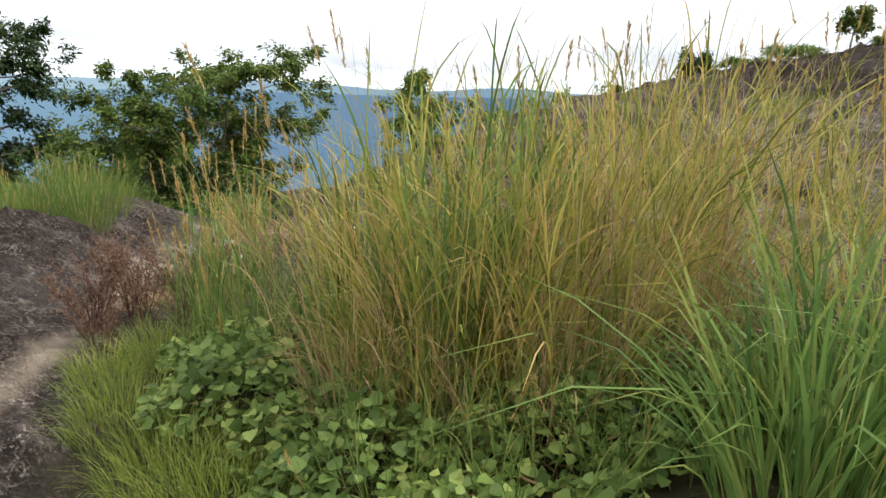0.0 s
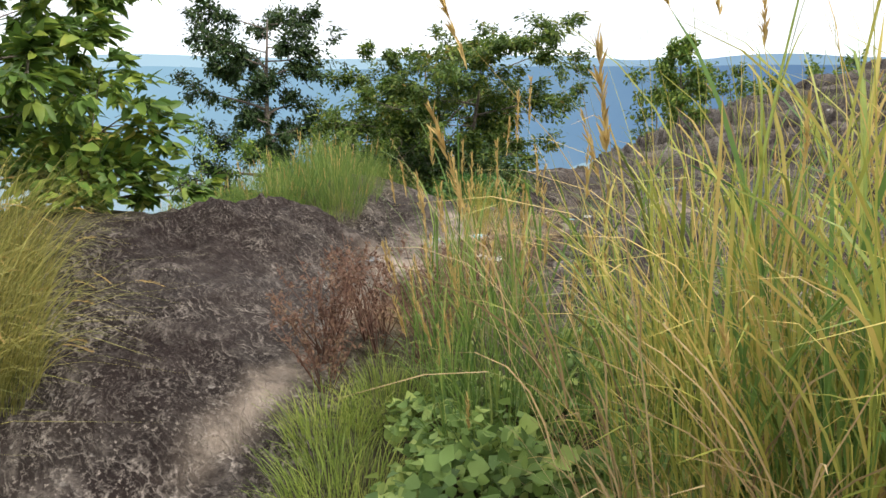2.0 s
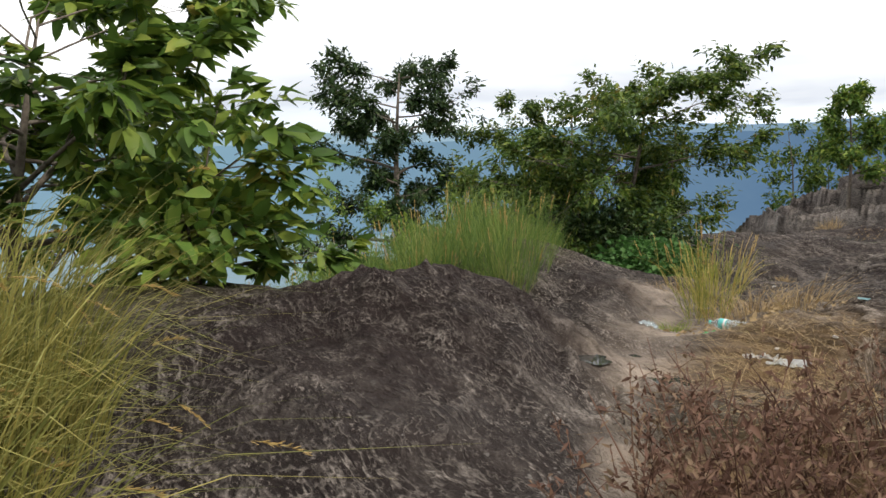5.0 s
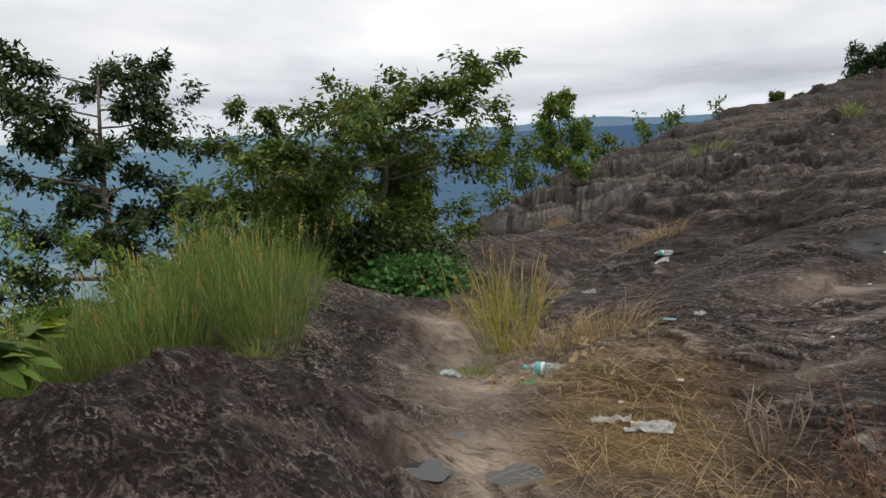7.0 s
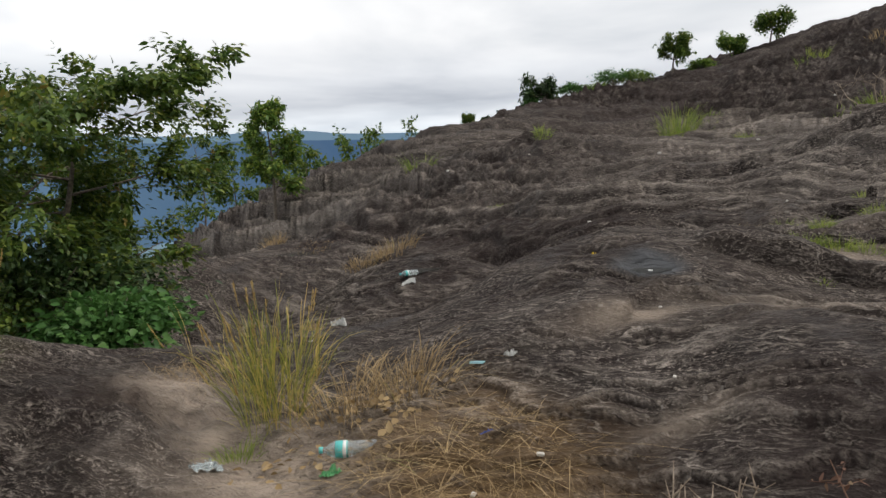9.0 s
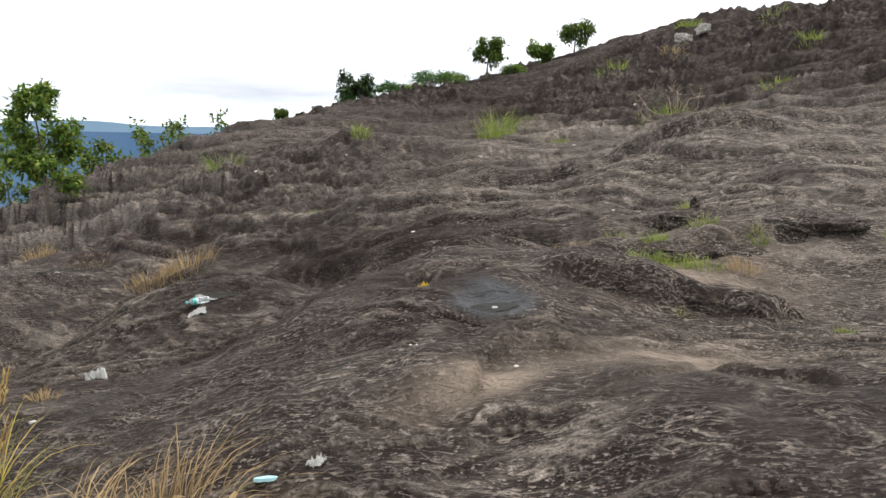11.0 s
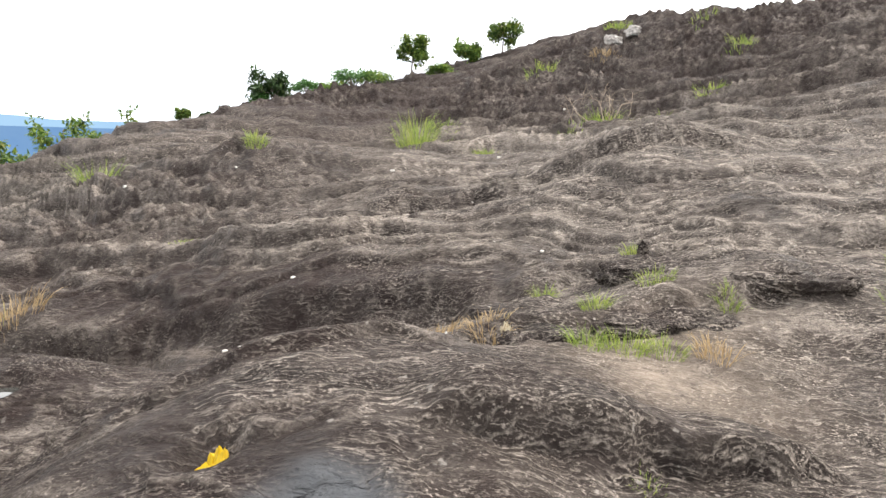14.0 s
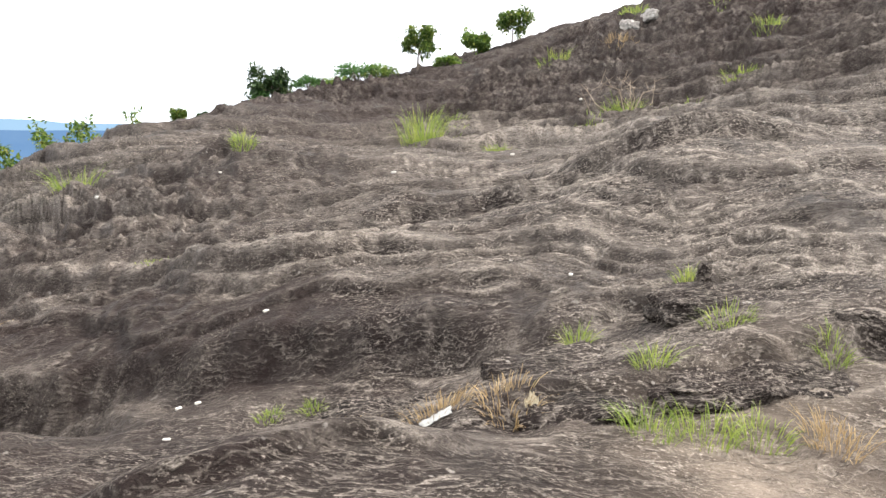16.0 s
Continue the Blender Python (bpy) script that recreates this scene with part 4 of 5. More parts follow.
# ---- grass and weeds ----
def reeds(name, seed, spots, count, tall, mat, label, lean=(0, 0), leafy=4, plumes=0.3, spread=0.15, leaf_long=(0.3, 0.75), leaf_wide=(0.006, 0.014)):
    """Tall grass: stalks, arching blades that leave them at all heights, and thin seed heads."""
    rng = np.random.default_rng(seed)
    spots = np.array(spots, float)
    which = rng.choice(len(spots), count, p=spots[:, 2] / spots[:, 2].sum())
    ang, rad = rng.uniform(0, 2 * np.pi, count), np.sqrt(rng.uniform(0, 1, count))
    off = np.stack([np.cos(ang), np.sin(ang)], 1) * rad[:, None]
    xy = spots[which, :2] + off * spots[which, 2:3]
    h = rng.uniform(tall[0], tall[1], count) * (1 - 0.25 * rad)
    base = np.concatenate([xy, (height(xy[:, 0], xy[:, 1]) - 0.04)[:, None]], 1)
    away = (off * spread + rng.normal(size=(count, 2)) * 0.10 + np.array(lean)) * h[:, None]
    dr = rng.uniform(0.0, 0.25, count)
    sv = blades(rng, base, h, away, dr, rng.uniform(0.004, 0.007, count), 6)
    ob = link(name, sv[0], sv[1].tolist(), mat)
    tagged(ob, label, "grass", "", "stuff")
    idx = np.repeat(np.arange(count), leafy)
    n = len(idx)
    u = rng.uniform(0.0, 0.72, n)
    start = base[idx] + np.concatenate([away[idx] * (u ** 1.2 + dr[idx] * u ** 3)[:, None], (h[idx] * (u - 0.55 * dr[idx] * u ** 3))[:, None]], 1)
    long = rng.uniform(leaf_long[0], leaf_long[1], n) * (h[idx] / tall[1]) ** 0.5
    a2 = rng.uniform(0, 2 * np.pi, n)
    out = np.stack([np.cos(a2), np.sin(a2)], 1) * (long * rng.uniform(0.06, 0.40, n))[:, None] + away[idx] * 0.4
    lv = blades(rng, start, long, out, rng.uniform(0.1, 0.95, n), rng.uniform(leaf_wide[0], leaf_wide[1], n), 5)
    part_leaf = link("leaf_blades", lv[0], lv[1].tolist(), mat, ob)
    part_leaf["kind"] = "stuff"
    heads = rng.choice(count, int(count * plumes), replace=False)
    if len(heads):
        m = 34
        hidx = np.repeat(heads, m)
        tip = base[hidx] + np.concatenate([away[hidx] * (1 + dr[hidx])[:, None], (h[hidx] * (1 - 0.55 * dr[hidx]))[:, None]], 1)
        up = unit(np.concatenate([away[hidx], h[hidx][:, None]], 1))
        w = rng.uniform(-0.09, 0.07, len(hidx))[:, None]
        pv = leaves(rng, tip + up * w, up + rng.normal(size=(len(hidx), 3)) * 0.16, np.full(len(hidx), 0.035), np.full(len(hidx), 0.005))
        sh = link("seed_heads", pv[0], pv[1].tolist(), PLUME, ob, "thin tan seed heads")
        sh["kind"] = "stuff"
    return ob


def leaf_carpet(name, seed, spots, count, deep, leaf, mat, label, category="ground cover", flat=0.35):
    """Creepers or fallen leaves over the ground, up to deep metres high."""
    rng = np.random.default_rng(seed)
    spots = np.array(spots, float)
    which = rng.choice(len(spots), count, p=spots[:, 2] ** 2 / (spots[:, 2] ** 2).sum())
    ang, rad = rng.uniform(0, 2 * np.pi, count), np.sqrt(rng.uniform(0, 1, count))
    xy = spots[which, :2] + np.stack([np.cos(ang), np.sin(ang)], 1) * (rad * spots[which, 2])[:, None]
    lump = 0.55 + 0.45 * fractal(xy[:, 0] * 2.2, xy[:, 1] * 2.2, 90, 2)
    z = height(xy[:, 0], xy[:, 1]) + 0.012 + deep * np.clip(lump, 0.05, 1.2) * rng.uniform(0.1, 1, count) ** 0.5 * (1 - 0.6 * rad ** 3)
    way = rng.normal(size=(count, 3)) * np.array([1, 1, flat])
    s = rng.uniform(0.55, 1.25, count)
    v, f = leaves(rng, np.concatenate([xy, z[:, None]], 1), way, leaf[0] * s, leaf[1] * s, 0.08)
    return tagged(link(name, v, f.tolist(), mat), label, category, "", "stuff")


def weed(name, seed, at, tall, label, group):
    """A dry branching weed with tiny red-brown leaves."""
    rng = np.random.default_rng(seed)
    root = empty(name, at, label, "weed", group)
    pos, way, tv, tf = [], [], [], []
    for k in range(9):
        a = rng.uniform(0, 6.28)
        tip = np.array([math.cos(a) * tall * rng.uniform(0.2, 0.75), math.sin(a) * tall * rng.uniform(0.2, 0.75), tall * rng.uniform(0.55, 1.0)])
        tube(tv, tf, [(0, 0, -0.05), tip * 0.5 + rng.normal(size=3) * 0.03, tip], [0.0045, 0.003, 0.0012], 4)
        for q in range(9):
            u = rng.uniform(0.25, 1.0)
            b0 = tip * u
            b1 = b0 + (unit(rng.normal(size=3) + np.array([0, 0, 0.9]))) * tall * rng.uniform(0.08, 0.2)
            tube(tv, tf, [b0, b1], [0.0018, 0.0008], 3)
            for s in range(6):
                w = rng.uniform(0, 1)
                pos.append(b0 + (b1 - b0) * w)
                way.append(rng.normal(size=3) + np.array([0, 0, 0.5]))
    link("stem", tv, tf, WEED_RED, root)["kind"] = "stuff"
    n = len(pos)
    v, f = leaves(rng, np.array(pos), np.array(way), rng.uniform(0.014, 0.036, n), rng.uniform(0.006, 0.013, n))
    fol = link("foliage", v, f.tolist(), WEED_RED, root)
    fol["kind"] = "stuff"
    return root


reeds("tall_grass_clump", 31, [(0.05, 2.9, 0.32), (0.55, 3.0, 0.4), (0.95, 3.3, 0.4), (-0.3, 3.3, 0.25)], 430, (1.1, 2.35), GRASS_TALL, "dense clump of tall yellow-green grass with tan stalks", leafy=6, plumes=0.12, leaf_wide=(0.007, 0.015), leaf_long=(0.3, 0.9), spread=0.30)
reeds("tall_grass_clump", 131, [(0.0, 2.85, 0.13), (0.25, 3.15, 0.12)], 80, (1.3, 2.2), GRASS_BROAD, "tall upright clump of deep green grass", leafy=6, plumes=0.0, leaf_wide=(0.010, 0.020), leaf_long=(0.5, 1.0), spread=0.25, lean=(0.05, 0.0))
reeds("dry_grass_clump", 132, [(0.35, 2.75, 0.3), (0.7, 2.95, 0.35), (-0.35, 2.85, 0.2), (1.2, 3.0, 0.3)], 230, (0.7, 2.0), GRASS_DRY, "dead tan grass stalks tangled among the green", leafy=5, plumes=0.15, leaf_wide=(0.005, 0.010), leaf_long=(0.25, 0.7), spread=0.45)
reeds("tall_grass_clump", 36, [(1.6, 3.5, 0.45), (2.2, 3.0, 0.5), (2.0, 4.2, 0.6)], 240, (1.1, 2.1), GRASS_TALL, "tall yellow-green grass on the rise", leafy=5, plumes=0.30, spread=0.3)
leaf_carpet("dead_stems", 47, [(0.4, 2.9, 0.8), (1.2, 2.9, 0.7), (-0.4, 3.1, 0.5)], 900, 0.15, (0.16, 0.012), GRASS_DRY, "fallen dead stems beneath the tall grass", "leaf litter", 0.5)
reeds("grass_stand", 37, [(-0.9, 3.7, 0.5), (-1.3, 4.3, 0.4), (-0.3, 4.4, 0.5), (-0.35, 2.95, 0.2)], 170, (0.6, 1.5), GRASS_GREEN, "loose stand of green grass between creepers", leafy=5, plumes=0.25)
reeds("grass_stand", 139, [(-0.1, 2.3, 0.25), (0.35, 2.2, 0.3), (0.8, 2.4, 0.3)], 120, (0.35, 0.95), GRASS_GREEN, "thin green grass growing up through the creeper", leafy=5, plumes=0.05, spread=0.5, leaf_wide=(0.003, 0.008), leaf_long=(0.2, 0.5))
reeds("grass_stand", 138, [(-1.3, 4.0, 0.18), (-1.0, 3.6, 0.2)], 60, (0.9, 1.75), GRASS_GREEN, "few tall green stalks with golden seed heads", leafy=4, plumes=0.8)
grass_patch("broad_grass_clump", 32, [(1.15, 1.95, 0.25), (1.45, 2.15, 0.3), (1.85, 2.2, 0.3)], 640, (0.6, 1.5), (0.010, 0.024), GRASS_BROAD, "clump of broad-bladed green grass", spread=0.40, droop=(0.1, 1.1))
grass_patch("bright_grass", 39, [(-1.55, 3.2, 0.28), (-1.15, 2.75, 0.3), (-0.8, 2.4, 0.28), (-1.85, 3.65, 0.2), (-1.7, 4.0, 0.25)], 3400, (0.15, 0.42), (0.003, 0.006), GRASS_BRIGHT, "bright green short grass along the trail edge", spread=0.4, droop=(0.2, 0.9), segs=4)
leaf_carpet("creeper", 41, [(-0.95, 3.2, 0.5), (-0.35, 2.6, 0.5), (0.3, 2.3, 0.5), (-1.2, 3.9, 0.45), (-0.1, 3.4, 0.6), (1.0, 2.6, 0.5), (-0.6, 4.4, 0.5)], 6800, 0.50, (0.058, 0.060), LEAF_VINE, "creeper with soft round green leaves over the bank")
leaf_carpet("undergrowth", 42, [(0.3, 3.1, 1.0), (1.3, 3.1, 0.9), (-0.6, 3.6, 0.8), (1.0, 4.4, 1.2), (-0.2, 5.0, 0.8)], 3600, 0.30, (0.05, 0.03), GRASS_GREEN, "low tangled green undergrowth beneath the grass")
for k, (x, y, tall) in enumerate(((-2.25, 4.25, 0.62), (-2.0, 4.45, 0.70), (-2.35, 4.55, 0.60), (-1.85, 4.8, 0.66), (-2.15, 4.85, 0.6), (-1.95, 5.3, 0.55), (-1.75, 5.7, 0.5), (-2.1, 4.05, 0.45), (-1.7, 5.15, 0.6), (-1.6, 6.1, 0.45), (-2.0, 5.75, 0.4), (-2.2, 4.7, 0.65), (-1.75, 4.5, 0.68), (-1.9, 5.0, 0.6), (-2.3, 4.4, 0.5))):
    weed("dry_weed", 200 + k, on(x, y), tall, "reddish brown dry branching weed beside the trail", "dry weeds")
grass_patch("drooping_grass", 33, [(-3.85, 3.2, 0.5), (-4.5, 3.9, 0.45), (-3.7, 2.6, 0.5), (-4.6, 3.3, 0.6), (-3.5, 2.0, 0.4)], 8500, (0.45, 1.55), (0.005, 0.010), GRASS_GOLD, "bank of drooping golden-green grass beside the trail", lean=(0.13, -0.03), spread=0.26, jitter=0.12, droop=(0.35, 1.0), plumes=110, plume_long=0.12)
reeds("mound_grass", 34, [(-6.2, 9.3, 0.6), (-5.2, 9.9, 0.6), (-7.2, 9.2, 0.7), (-4.85, 9.2, 0.3), (-6.0, 10.3, 0.6), (-5.6, 8.95, 0.4), (-6.8, 8.6, 0.5), (-7.9, 8.8, 0.6)], 1500, (0.35, 1.15), GRASS_GREEN, "thick green grass growing on the mound", leafy=6, plumes=0.12, spread=0.3, leaf_long=(0.25, 0.6), leaf_wide=(0.004, 0.008))
grass_patch("slope_grass", 43, [(-7.5, 7.6, 1.0), (-8.5, 10.0, 1.0), (-6.0, 12.0, 0.8), (-6.6, 4.2, 0.9)], 4500, (0.4, 0.9), (0.005, 0.009), GRASS_GREEN, "green grass on the slope below the mound", spread=0.25)
reeds("dry_grass_tuft", 35, [(-2.85, 9.35, 0.2)], 85, (0.5, 1.15), GRASS_TALL, "dry yellow tuft of grass beside the trail", leafy=6, plumes=0.3, spread=0.4, leaf_long=(0.2, 0.55), leaf_wide=(0.004, 0.010))
grass_patch("dry_grass_tuft", 44, [(-2.45, 9.05, 0.35), (-2.1, 8.9, 0.3)], 420, (0.15, 0.5), (0.004, 0.009), GRASS_DRY, "low heap of dry straw behind the bottle", spread=0.7, droop=(0.4, 1.3), segs=4)
grass_patch("straw_mat", 45, [(-2.15, 7.8, 0.5), (-2.2, 7.0, 0.45), (-1.95, 6.3, 0.4), (-3.3, 10.6, 0.4)], 2200, (0.05, 0.18), (0.003, 0.006), GRASS_DRY, "flattened mat of dry straw over the ground", spread=0.3, jitter=1.3, droop=(0.6, 1.5), segs=3)
leaf_carpet("dead_leaves", 46, [(-2.5, 8.6, 0.5), (-2.15, 8.8, 0.35), (-2.9, 8.5, 0.3)], 110, 0.04, (0.055, 0.035), GRASS_DRY, "curled brown dead leaves around the dry tuft", "leaf litter")

# tufts on the rock
TUFTS = [(3.3, 26.8, 0.45, 1.1, 0), (5.9, 23.0, 0.25, 0.5, 0), (11.8, 24.6, 0.6, 1.5, 0), (12.6, 25.0, 0.6, 0.6, 0), (13.8, 25.8, 0.6, 0.5, 0), (10.6, 20.2, 0.35, 0.4, 0), (15.4, 21.5, 0.8, 0.45, 0), (15.7, 18.8, 0.8, 0.5, 0),
         (24.0, 30.8, 0.8, 0.7, 0), (26.2, 22.1, 0.6, 0.6, 0), (17.9, 22.4, 0.6, 1.0, 0), (25.0, 28.0, 0.6, 0.6, 1), (20.6, 20.0, 0.6, 0.5, 0), (29.0, 25.5, 0.6, 0.6, 0), (2.86, 19.1, 0.25, 0.12, 0), (3.4, 17.8, 0.2, 0.12, 0),
         (2.3, 13.95, 0.10, 0.16, 0), (2.62, 13.85, 0.10, 0.16, 0), (3.18, 11.0, 0.16, 0.30, 0), (3.43, 10.83, 0.18, 0.30, 0), (3.65, 10.65, 0.15, 0.26, 0), (3.95, 10.38, 0.16, 0.28, 1), (2.65, 12.14, 0.2, 0.22, 1), (2.85, 11.75, 0.17, 0.26, 1),
         (2.35, 12.85, 0.25, 0.12, 1), (4.2, 12.4, 0.10, 0.32, 0), (3.84, 11.45, 0.12, 0.24, 0), (4.62, 11.38, 0.16, 0.2, 0), (4.8, 10.75, 0.10, 0.24, 0), (5.25, 12.1, 0.10, 0.26, 0), (0.3, 18.6, 0.45, 0.55, 1), (-0.3, 18.9, 0.4, 0.45, 1),
         (-1.75, 23.4, 0.3, 0.5, 1), (-1.0, 21.2, 0.5, 0.12, 1), (-2.32, 11.6, 0.08, 0.18, 1), (1.75, 9.5, 0.08, 0.10, 0), (2.6, 8.7, 0.07, 0.12, 0), (6.2, 9.65, 0.4, 0.26, 0), (6.7, 9.3, 0.5, 0.28, 0), (7.2, 9.8, 0.5, 0.26, 0), (5.9, 9.1, 0.3, 0.16, 0), (7.3, 9.2, 0.5, 0.28, 0), (-3.1, 9.0, 0.12, 0.22, 0), (-2.65, 11.2, 0.08, 0.08, 0), (-4.75, 8.75, 0.12, 0.4, 0), (30.0, 31.0, 0.7, 0.7, 0)]
for k, (x, y, r, tall, dry) in enumerate(TUFTS):
    far = math.hypot(x, y - 9)
    wide = 0.004 + 0.0007 * far
    grass_patch("grass_tuft", 300 + k, [(x, y, r)], int(60 + 420 * r / (1 + 0.04 * far)), (tall * 0.45, tall), (wide * 0.7, wide * 1.3), GRASS_DRY if dry else GRASS_BRIGHT, ("dry straw-coloured" if dry else "bright green") + (" tall" if tall > 0.9 else " short") + " tuft of grass in a rock crevice", spread=0.45, droop=(0.1, 0.9), segs=4, group="rock tufts")


def bare_shrub(name, seed, at, tall, wide, label, group=""):
    rng = np.random.default_rng(seed)
    root = empty(name, at, label, "shrub", group)
    for k in range(9):
        tv, tf = [], []
        a = rng.uniform(0, 6.28)
        tip = np.array([math.cos(a) * wide * rng.uniform(0.1, 0.5), math.sin(a) * wide * rng.uniform(0.1, 0.5), tall * rng.uniform(0.5, 1)])
        mid = tip * 0.5 + rng.normal(size=3) * 0.08 * wide
        r = 0.012 * tall + 0.004
        tube(tv, tf, [(0, 0, -0.1), mid, tip], [r, r * 0.7, r * 0.25], 5)
        for q in range(5):
            u = rng.uniform(0.3, 0.95)
            b0 = mid + (tip - mid) * u
            tube(tv, tf, [b0, b0 + unit(rng.normal(size=3) + np.array([0, 0, 0.6])) * tall * 0.28], [r * 0.4, r * 0.15], 4)
        link("branch", tv, tf, TWIG, root)
    return root


bare_shrub("bare_shrub", 81, on(17.6, 22.0), 1.5, 3.4, "leafless pale branching shrub on the rock")
bare_shrub("bare_shrub", 82, on(*polar(11.4, 45)), 2.6, 2.6, "leafless thin twigs on the rock crest")
bare_shrub("dead_twig", 83, on(-1.72, 6.75), 0.32, 0.4, "pale forked dead twig on the straw")


# ---- rocks ----
def boulder(name, seed, at, size, turn, label, group=""):
    """A blocky, layered lump of the same rock, sunk a little into the ground."""
    bm = bmesh.new()
    bmesh.ops.create_cube(bm, size=1.0)
    bmesh.ops.subdivide_edges(bm, edges=bm.edges[:], cuts=17, use_grid_fill=True)
    for v in bm.verts:
        c = v.co
        k = 1 - 0.16 * (abs(c.x * 2) ** 4 * abs(c.y * 2) ** 4 + abs(c.z * 2) ** 4 * max(abs(c.x * 2), abs(c.y * 2)) ** 4)
        p = Vector((c.x * size[0], c.y * size[1], c.z * size[2])) * k
        q = p * 3.0 + Vector((seed * 7.3, seed * 1.7, 0))
        d = 0.16 * noise.noise(q) + 0.09 * noise.noise(q * 2.7) + 0.10 * noise.noise(Vector((q.x * 0.9, q.y * 0.9, math.floor(q.z * 5 + 0.6 * noise.noise(q)) * 3.7))) + 0.07 * noise.noise(q * 6.1)
        v.co = p + p.normalized() * d * min(size) * 1.6
    ob = part(name, bm, ROCK)
    ob.matrix_world = Matrix.Translation(at) @ Matrix.Rotation(radians(turn), 4, "Z") @ Matrix.Rotation(radians(6), 4, "X")
    return tagged(ob, label, "rock", group)


for k, (x, y, sx, sy, sz, lift, turn) in enumerate(((3.12, 11.45, 0.75, 0.34, 0.26, 0.02, -32), (4.25, 11.05, 1.35, 0.65, 0.30, 0.0, -36), (3.7, 11.95, 1.2, 0.6, 0.26, 0.0, -28), (5.0, 11.75, 0.9, 0.5, 0.28, 0.03, -30), (2.75, 12.75, 1.1, 0.6, 0.26, -0.02, -34), (5.6, 10.6, 1.2, 0.6, 0.26, 0.02, -40), (6.7, 10.85, 1.3, 0.7, 0.36, -0.05, -30))):
    boulder("layered_rock", k + 1, on(x, y) + Vector((0, 0, lift - (0.11 if k < 5 else 0.22))), (sx, sy, sz), turn, "weathered layered granite block among grass", "layered rocks")
for k, (dx, dy, s) in enumerate(((0, 0, 1.0), (1.0, -0.4, 0.7), (-0.8, 0.5, 0.6), (0.3, -0.9, 0.55), (1.6, 0.3, 0.5))):
    boulder("pale_stone", 20 + k, on(27.6 + dx, 29.4 + dy) + Vector((0, 0, 0.15 * s)), (1.1 * s, 0.8 * s, 0.8 * s), 30 * k, "pale loose stone in a heap on the slope", "heaped stones").data.materials[0] = STONE


tagged(boulder("rock_stub", 90, on(5.15, 11.9) + Vector((0, 0, 0.14)), (0.14, 0.12, 0.34), 20, "dark upright stub of rock in a crevice"), category="rock")


# ---- water ----
WATER, wtree, wb = material("still_water", 0.03)
wb.inputs["Base Color"].default_value = (0.035, 0.035, 0.032, 1)
wb.inputs["IOR"].default_value = 1.33
wb.inputs["Specular IOR Level"].default_value = 0.9
relief(wtree, wb, noise_at(wtree, place(wtree), 9.0, 2.0), 0.04, 0.004)


def puddle(x, y, rx, ry, level, label):
    n = 40
    wave = [1 + 0.16 * math.sin(6 * math.pi * k / n + 9 * x) + 0.10 * math.sin(14 * math.pi * k / n + 5 * y) for k in range(n)]
    v = [(x, y, level)] + [(x + math.cos(2 * math.pi * k / n) * rx * wave[k], y + math.sin(2 * math.pi * k / n) * ry * wave[k], level) for k in range(n)]
    f = [(0, k + 1, (k + 1) % n + 1) for k in range(n)]
    return tagged(link("puddle", v, f, WATER), label, "puddle")


for k, ((hx, hy, hr, hd), floor) in enumerate(zip(HOLLOWS, FLOORS)):
    puddle(hx, hy, hr * 0.84, hr * 0.72, floor + (0.11 if k < 3 else 0.16) * hd, "shallow rain pool in a grey-rimmed rock pothole" if k == 7 else "shallow rain puddle lying in a rock hollow")


# ---- litter ----
def plastic(name, col, rough_value=0.35, alpha_mix=0.0):
    m, t, b = material(name, rough_value)
    n = noise_at(t, place(t), 45.0, 3.0)
    t.links.new(mix(t, n, tuple(c * 0.8 for c in col), col), b.inputs["Base Color"])
    b.inputs["Transmission Weight"].default_value = alpha_mix
    return m


CLEAR = plastic("clear_plastic", (0.80, 0.86, 0.87), 0.12, 0.75)
TEAL = plastic("teal_label", (0.10, 0.52, 0.50))
WHITE = plastic("white_plastic", (0.78, 0.78, 0.76), 0.5)
CYAN = plastic("pale_blue_foam", (0.42, 0.72, 0.78), 0.6)
GREEN_FOIL = plastic("green_wrapper", (0.16, 0.52, 0.22), 0.3)
YELLOW = plastic("yellow_packet", (0.85, 0.62, 0.03), 0.35)
CREAM = plastic("cream_shell", (0.72, 0.64, 0.48), 0.6)
CHIP = plastic("bleached_stone", (0.58, 0.55, 0.50), 0.8)
BLUE = plastic("blue_plastic", (0.08, 0.14, 0.55), 0.4)


def lathe(profile, sides=24):
    """A turned shape along x from (x, radius) pairs."""
    bm = bmesh.new()
    rings = []
    for x, r in profile:
        rings.append([bm.verts.new((x, math.cos(2 * math.pi * k / sides) * r, math.sin(2 * math.pi * k / sides) * r)) for k in range(sides)])
    for a, b in zip(rings, rings[1:]):
        for k in range(sides):
            bm.faces.new((a[k], a[(k + 1) % sides], b[(k + 1) % sides], b[k]))
    bm.faces.new(rings[0])
    bm.faces.new(rings[-1][::-1])
    return bm


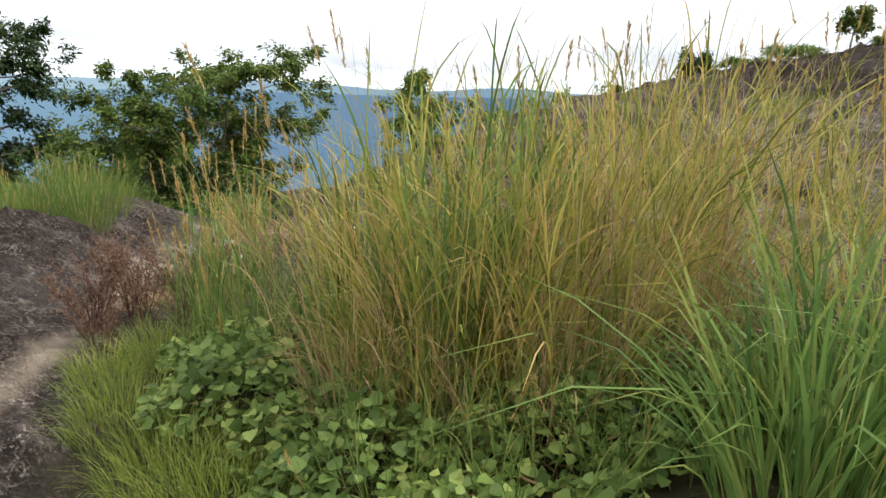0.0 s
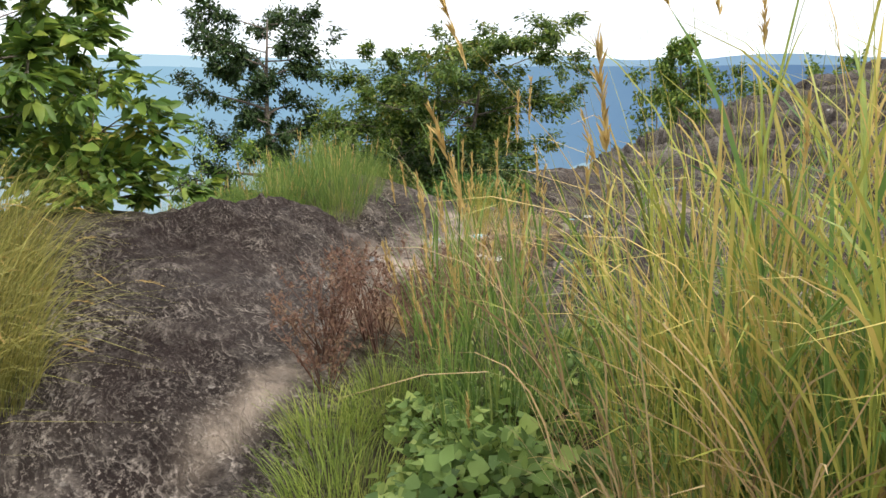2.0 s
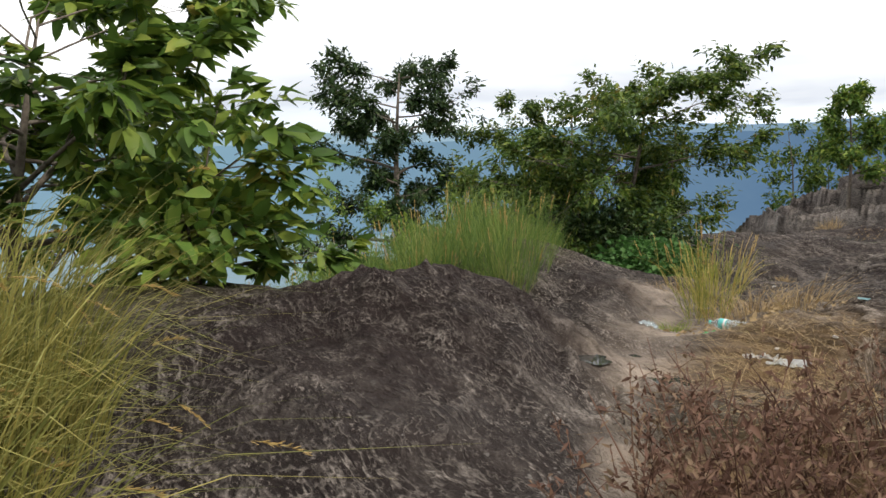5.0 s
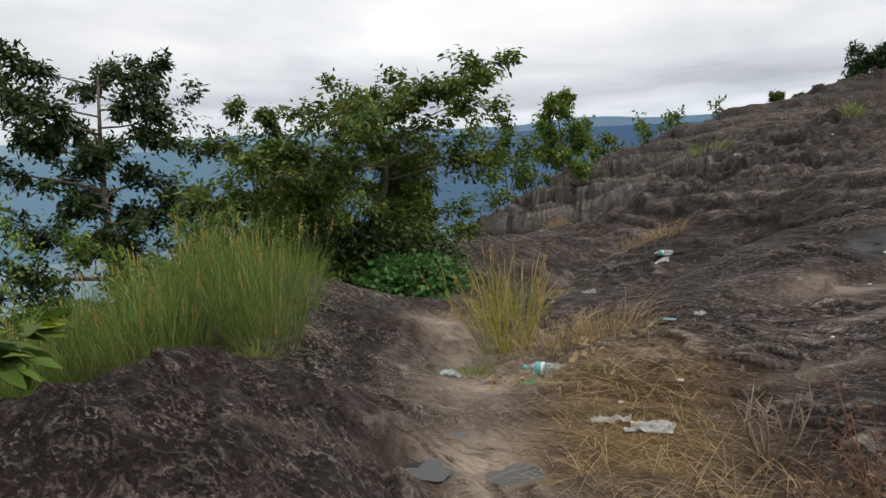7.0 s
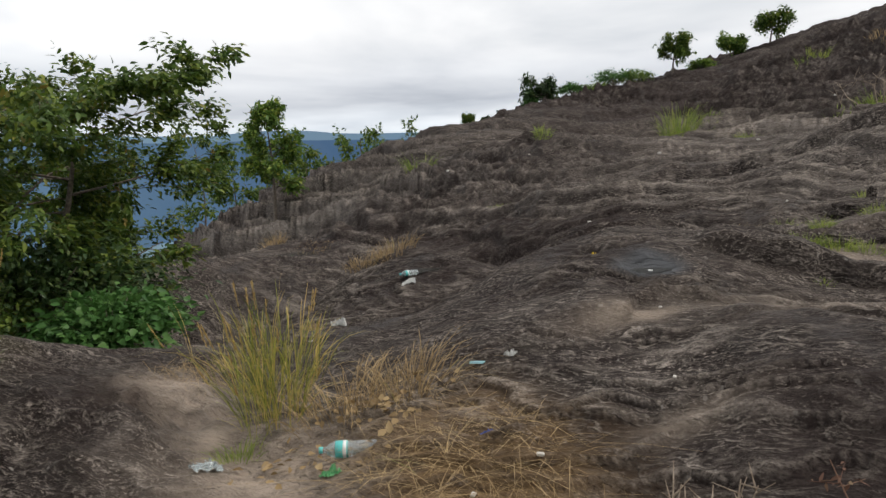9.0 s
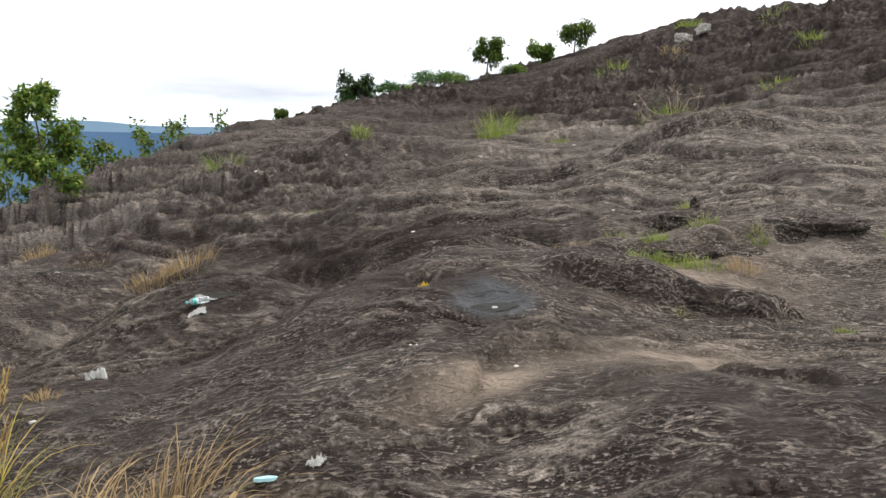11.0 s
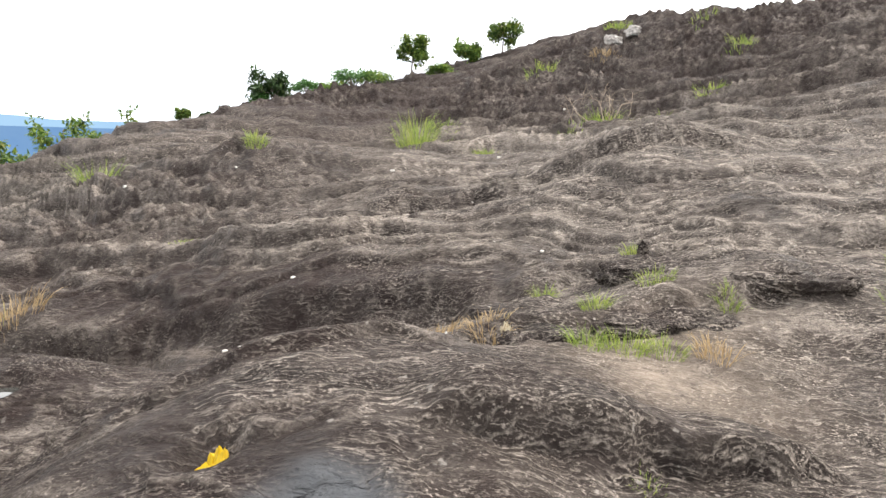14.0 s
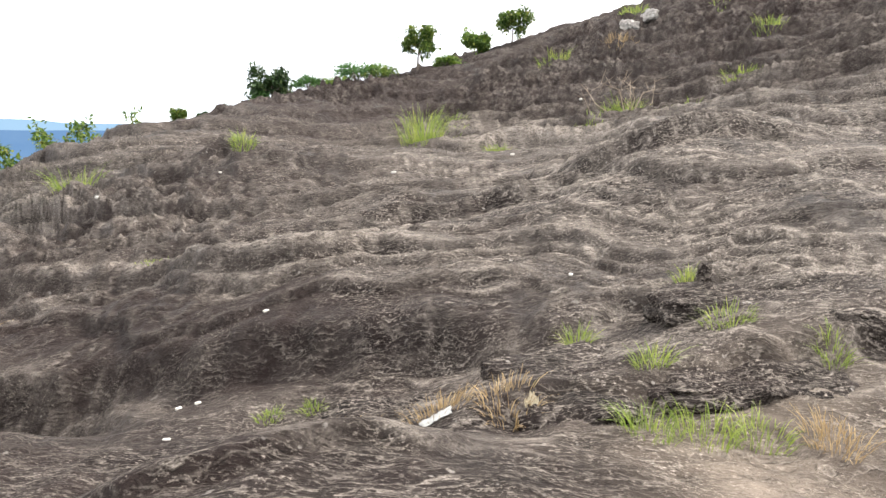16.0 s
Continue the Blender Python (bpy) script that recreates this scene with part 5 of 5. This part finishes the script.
def water_bottle(at, turn, scale=1.0):
    root = empty("water_bottle", at, "clear ribbed plastic water bottle with teal label, lying empty", "bottle")
    root.matrix_world = Matrix.Translation(at + Vector((0, 0, 0.040 * scale))) @ Matrix.Rotation(radians(turn), 4, "Z") @ Matrix.Scale(scale, 4)
    prof = [(-0.118, 0.013), (-0.108, 0.013), (-0.10, 0.016), (-0.075, 0.034), (-0.062, 0.039), (-0.055, 0.040)]
    x = 0.002
    prof += [(x, 0.0395)]
    while x < 0.125:
        prof += [(x + 0.004, 0.0372), (x + 0.008, 0.0372), (x + 0.012, 0.040), (x + 0.016, 0.040)]
        x += 0.016
    prof += [(0.138, 0.039), (0.143, 0.034), (0.141, 0.02)]
    part("body", lathe(prof), CLEAR, root)
    part("label", lathe([(-0.056, 0.0395), (-0.055, 0.0412), (0.0, 0.0412), (0.001, 0.0395)]), TEAL, root, "teal wrap-around label")
    part("label_band", lathe([(-0.020, 0.0410), (-0.0195, 0.0416), (-0.004, 0.0416), (-0.0035, 0.0410)]), WHITE, root, "white band on the label")
    part("cap", lathe([(-0.136, 0.010), (-0.135, 0.0155), (-0.117, 0.0158), (-0.116, 0.012)]), TEAL, root, "teal screw cap")
    return root


def crumpled(name, seed, at, size, mat, label, category, high=0.05, turn=0.0, group=""):
    """A crumpled sheet of thin plastic or paper lying on the ground."""
    n = 12
    bm = bmesh.new()
    grid = []
    ca, sa = math.cos(radians(turn)), math.sin(radians(turn))
    for i in range(n + 1):
        row = []
        for j in range(n + 1):
            u, v = i / n - 0.5, j / n - 0.5
            q = Vector((u * 4 + seed * 3.1, v * 4 - seed, seed * 0.7))
            shrink = 1 - 0.35 * abs(noise.noise(q * 0.6))
            x, y = u * size[0] * shrink, v * size[1] * shrink
            gx, gy = at[0] + ca * x - sa * y, at[1] + sa * x + ca * y
            row.append(bm.verts.new((gx, gy, float(height(gx, gy)) + 0.006 + high * abs(noise.noise(q) + 0.5 * noise.noise(q * 2.3)))))
        grid.append(row)
    for i in range(n):
        for j in range(n):
            bm.faces.new((grid[i][j], grid[i + 1][j], grid[i + 1][j + 1], grid[i][j + 1]))
    bmesh.ops.solidify(bm, geom=bm.faces[:], thickness=0.003)
    return tagged(part(name, bm, mat, flat=True), label, category, group)


water_bottle(on(-2.58, 8.30), -16, 1.05)
water_bottle(on(-0.70, 13.95), 10, 0.95)
crumpled("plastic_wrapper", 2, (-3.26, 8.72), (0.16, 0.12), CLEAR, "crumpled clear plastic wrapper on the trail", "wrapper", 0.06, 20)
crumpled("green_wrapper", 3, (-2.68, 8.18), (0.10, 0.08), GREEN_FOIL, "crumpled green and white snack wrapper below the bottle", "wrapper", 0.04, 40)
crumpled("plastic_bag", 4, (-2.12, 7.15), (0.24, 0.12), WHITE, "torn white plastic bag lying on dry straw", "bag", 0.05, -25)
crumpled("plastic_bag", 5, (-2.28, 7.32), (0.2, 0.09), WHITE, "torn white plastic bag lying on dry straw", "bag", 0.04, -10)
crumpled("yellow_packet", 6, (0.15, 10.61), (0.14, 0.09), YELLOW, "crushed bright yellow packet in a rock hollow", "packet", 0.05, 15)
crumpled("blue_wrapper", 7, (-1.95, 8.0), (0.07, 0.04), BLUE, "small crumpled blue wrapper on straw", "wrapper", 0.02, 15)
crumpled("rag", 8, (-1.48, 8.78), (0.08, 0.05), WHITE, "dirty white scrap of cloth on the rock", "rag", 0.04, 10)
crumpled("rag", 9, (-1.86, 12.9), (0.16, 0.22), WHITE, "pale cloth scrap caught on dark rock", "rag", 0.10, 10)
crumpled("paper_sheet", 10, (2.52, 12.02), (0.20, 0.08), WHITE, "white torn paper lying against a rock edge", "paper", 0.03, -30)
crumpled("paper_sheet", 11, (-0.75, 13.75), (0.2, 0.12), WHITE, "white plastic sheet scrap beside dry grass", "paper", 0.04, -20)
crumpled("shell_scrap", 12, (2.95, 11.66), (0.08, 0.07), CREAM, "cream broken coconut shell piece in dry grass", "scrap", 0.05, 0)


def sole(at, turn):
    bm = bmesh.new()
    n = 20
    top, low = [], []
    for k in range(n):
        a = 2 * math.pi * k / n
        x, y = 0.055 * math.cos(a), 0.024 * math.sin(a) * (1 + 0.25 * math.cos(a))
        low.append(bm.verts.new((x, y, 0)))
        top.append(bm.verts.new((x, y, 0.014)))
    for k in range(n):
        bm.faces.new((low[k], low[(k + 1) % n], top[(k + 1) % n], top[k]))
    bm.faces.new(top)
    bm.faces.new(low[::-1])
    ob = part("foam_sole", bm, CYAN, flat=True)
    ob.matrix_world = Matrix.Translation(at) @ Matrix.Rotation(radians(turn), 4, "Z") @ Matrix.Rotation(radians(-12), 4, "X")
    return tagged(ob, "pale blue foam scrap lying on the rock", "scrap")


def bottle_ring(at):
    bm = bmesh.new()
    n, m = 24, 8
    loops = [[bm.verts.new(((0.017 + 0.003 * math.cos(6.2832 * k / m)) * math.cos(6.2832 * i / n), (0.017 + 0.003 * math.cos(6.2832 * k / m)) * math.sin(6.2832 * i / n), 0.003 * math.sin(6.2832 * k / m))) for k in range(m)] for i in range(n)]
    for i in range(n):
        for k in range(m):
            bm.faces.new((loops[i][k], loops[(i + 1) % n][k], loops[(i + 1) % n][(k + 1) % m], loops[i][(k + 1) % m]))
    ob = part("bottle_ring", bm, WHITE)
    ob.matrix_world = Matrix.Translation(at)
    return tagged(ob, "white plastic bottle ring lying in the rain pool", "ring")


bottle_ring(Vector((0.26, 9.84, FLOORS[7] + 0.16 * HOLLOWS[7][3] + 0.002)))
sole(on(-1.66, 8.86) + Vector((0, 0, 0.01)), -20)
rng = np.random.default_rng(5)
SCRAPS = [(-1.88, 7.58), (-1.0, 7.85), (-0.6, 9.5), (-0.28, 8.96), (-0.57, 9.5), (5.05, 13.2), (2.04, 14.9), (1.54, 14.1), (4.7, 11.9), (2.9, 15.3), (-2.2, 7.55), (1.9, 15.0), (7.4, 19.6), (8.7, 15.6), (6.4, 19.1), (9.8, 18.9), (16.0, 18.6), (22.0, 24.0), (19.0, 25.0), (24.0, 26.5), (4.1, 27.0), (5.0, 22.0), (3.0, 23.0), (10.0, 28.0), (14.0, 30.0), (2.2, 12.4), (-2.4, 11.1)]
for k, (x, y) in enumerate(SCRAPS):
    big = 0.014 + 0.0030 * math.hypot(x, y - 8) * rng.uniform(0.6, 1.2)
    boulder("white_pebble", 50 + k, on(x, y) + Vector((0, 0, big * 0.15)), (big * 1.6, big, big * 0.7), float(rng.uniform(0, 180)), "small whitish stone chip on dark rock", "white chips").data.materials[0] = CHIP
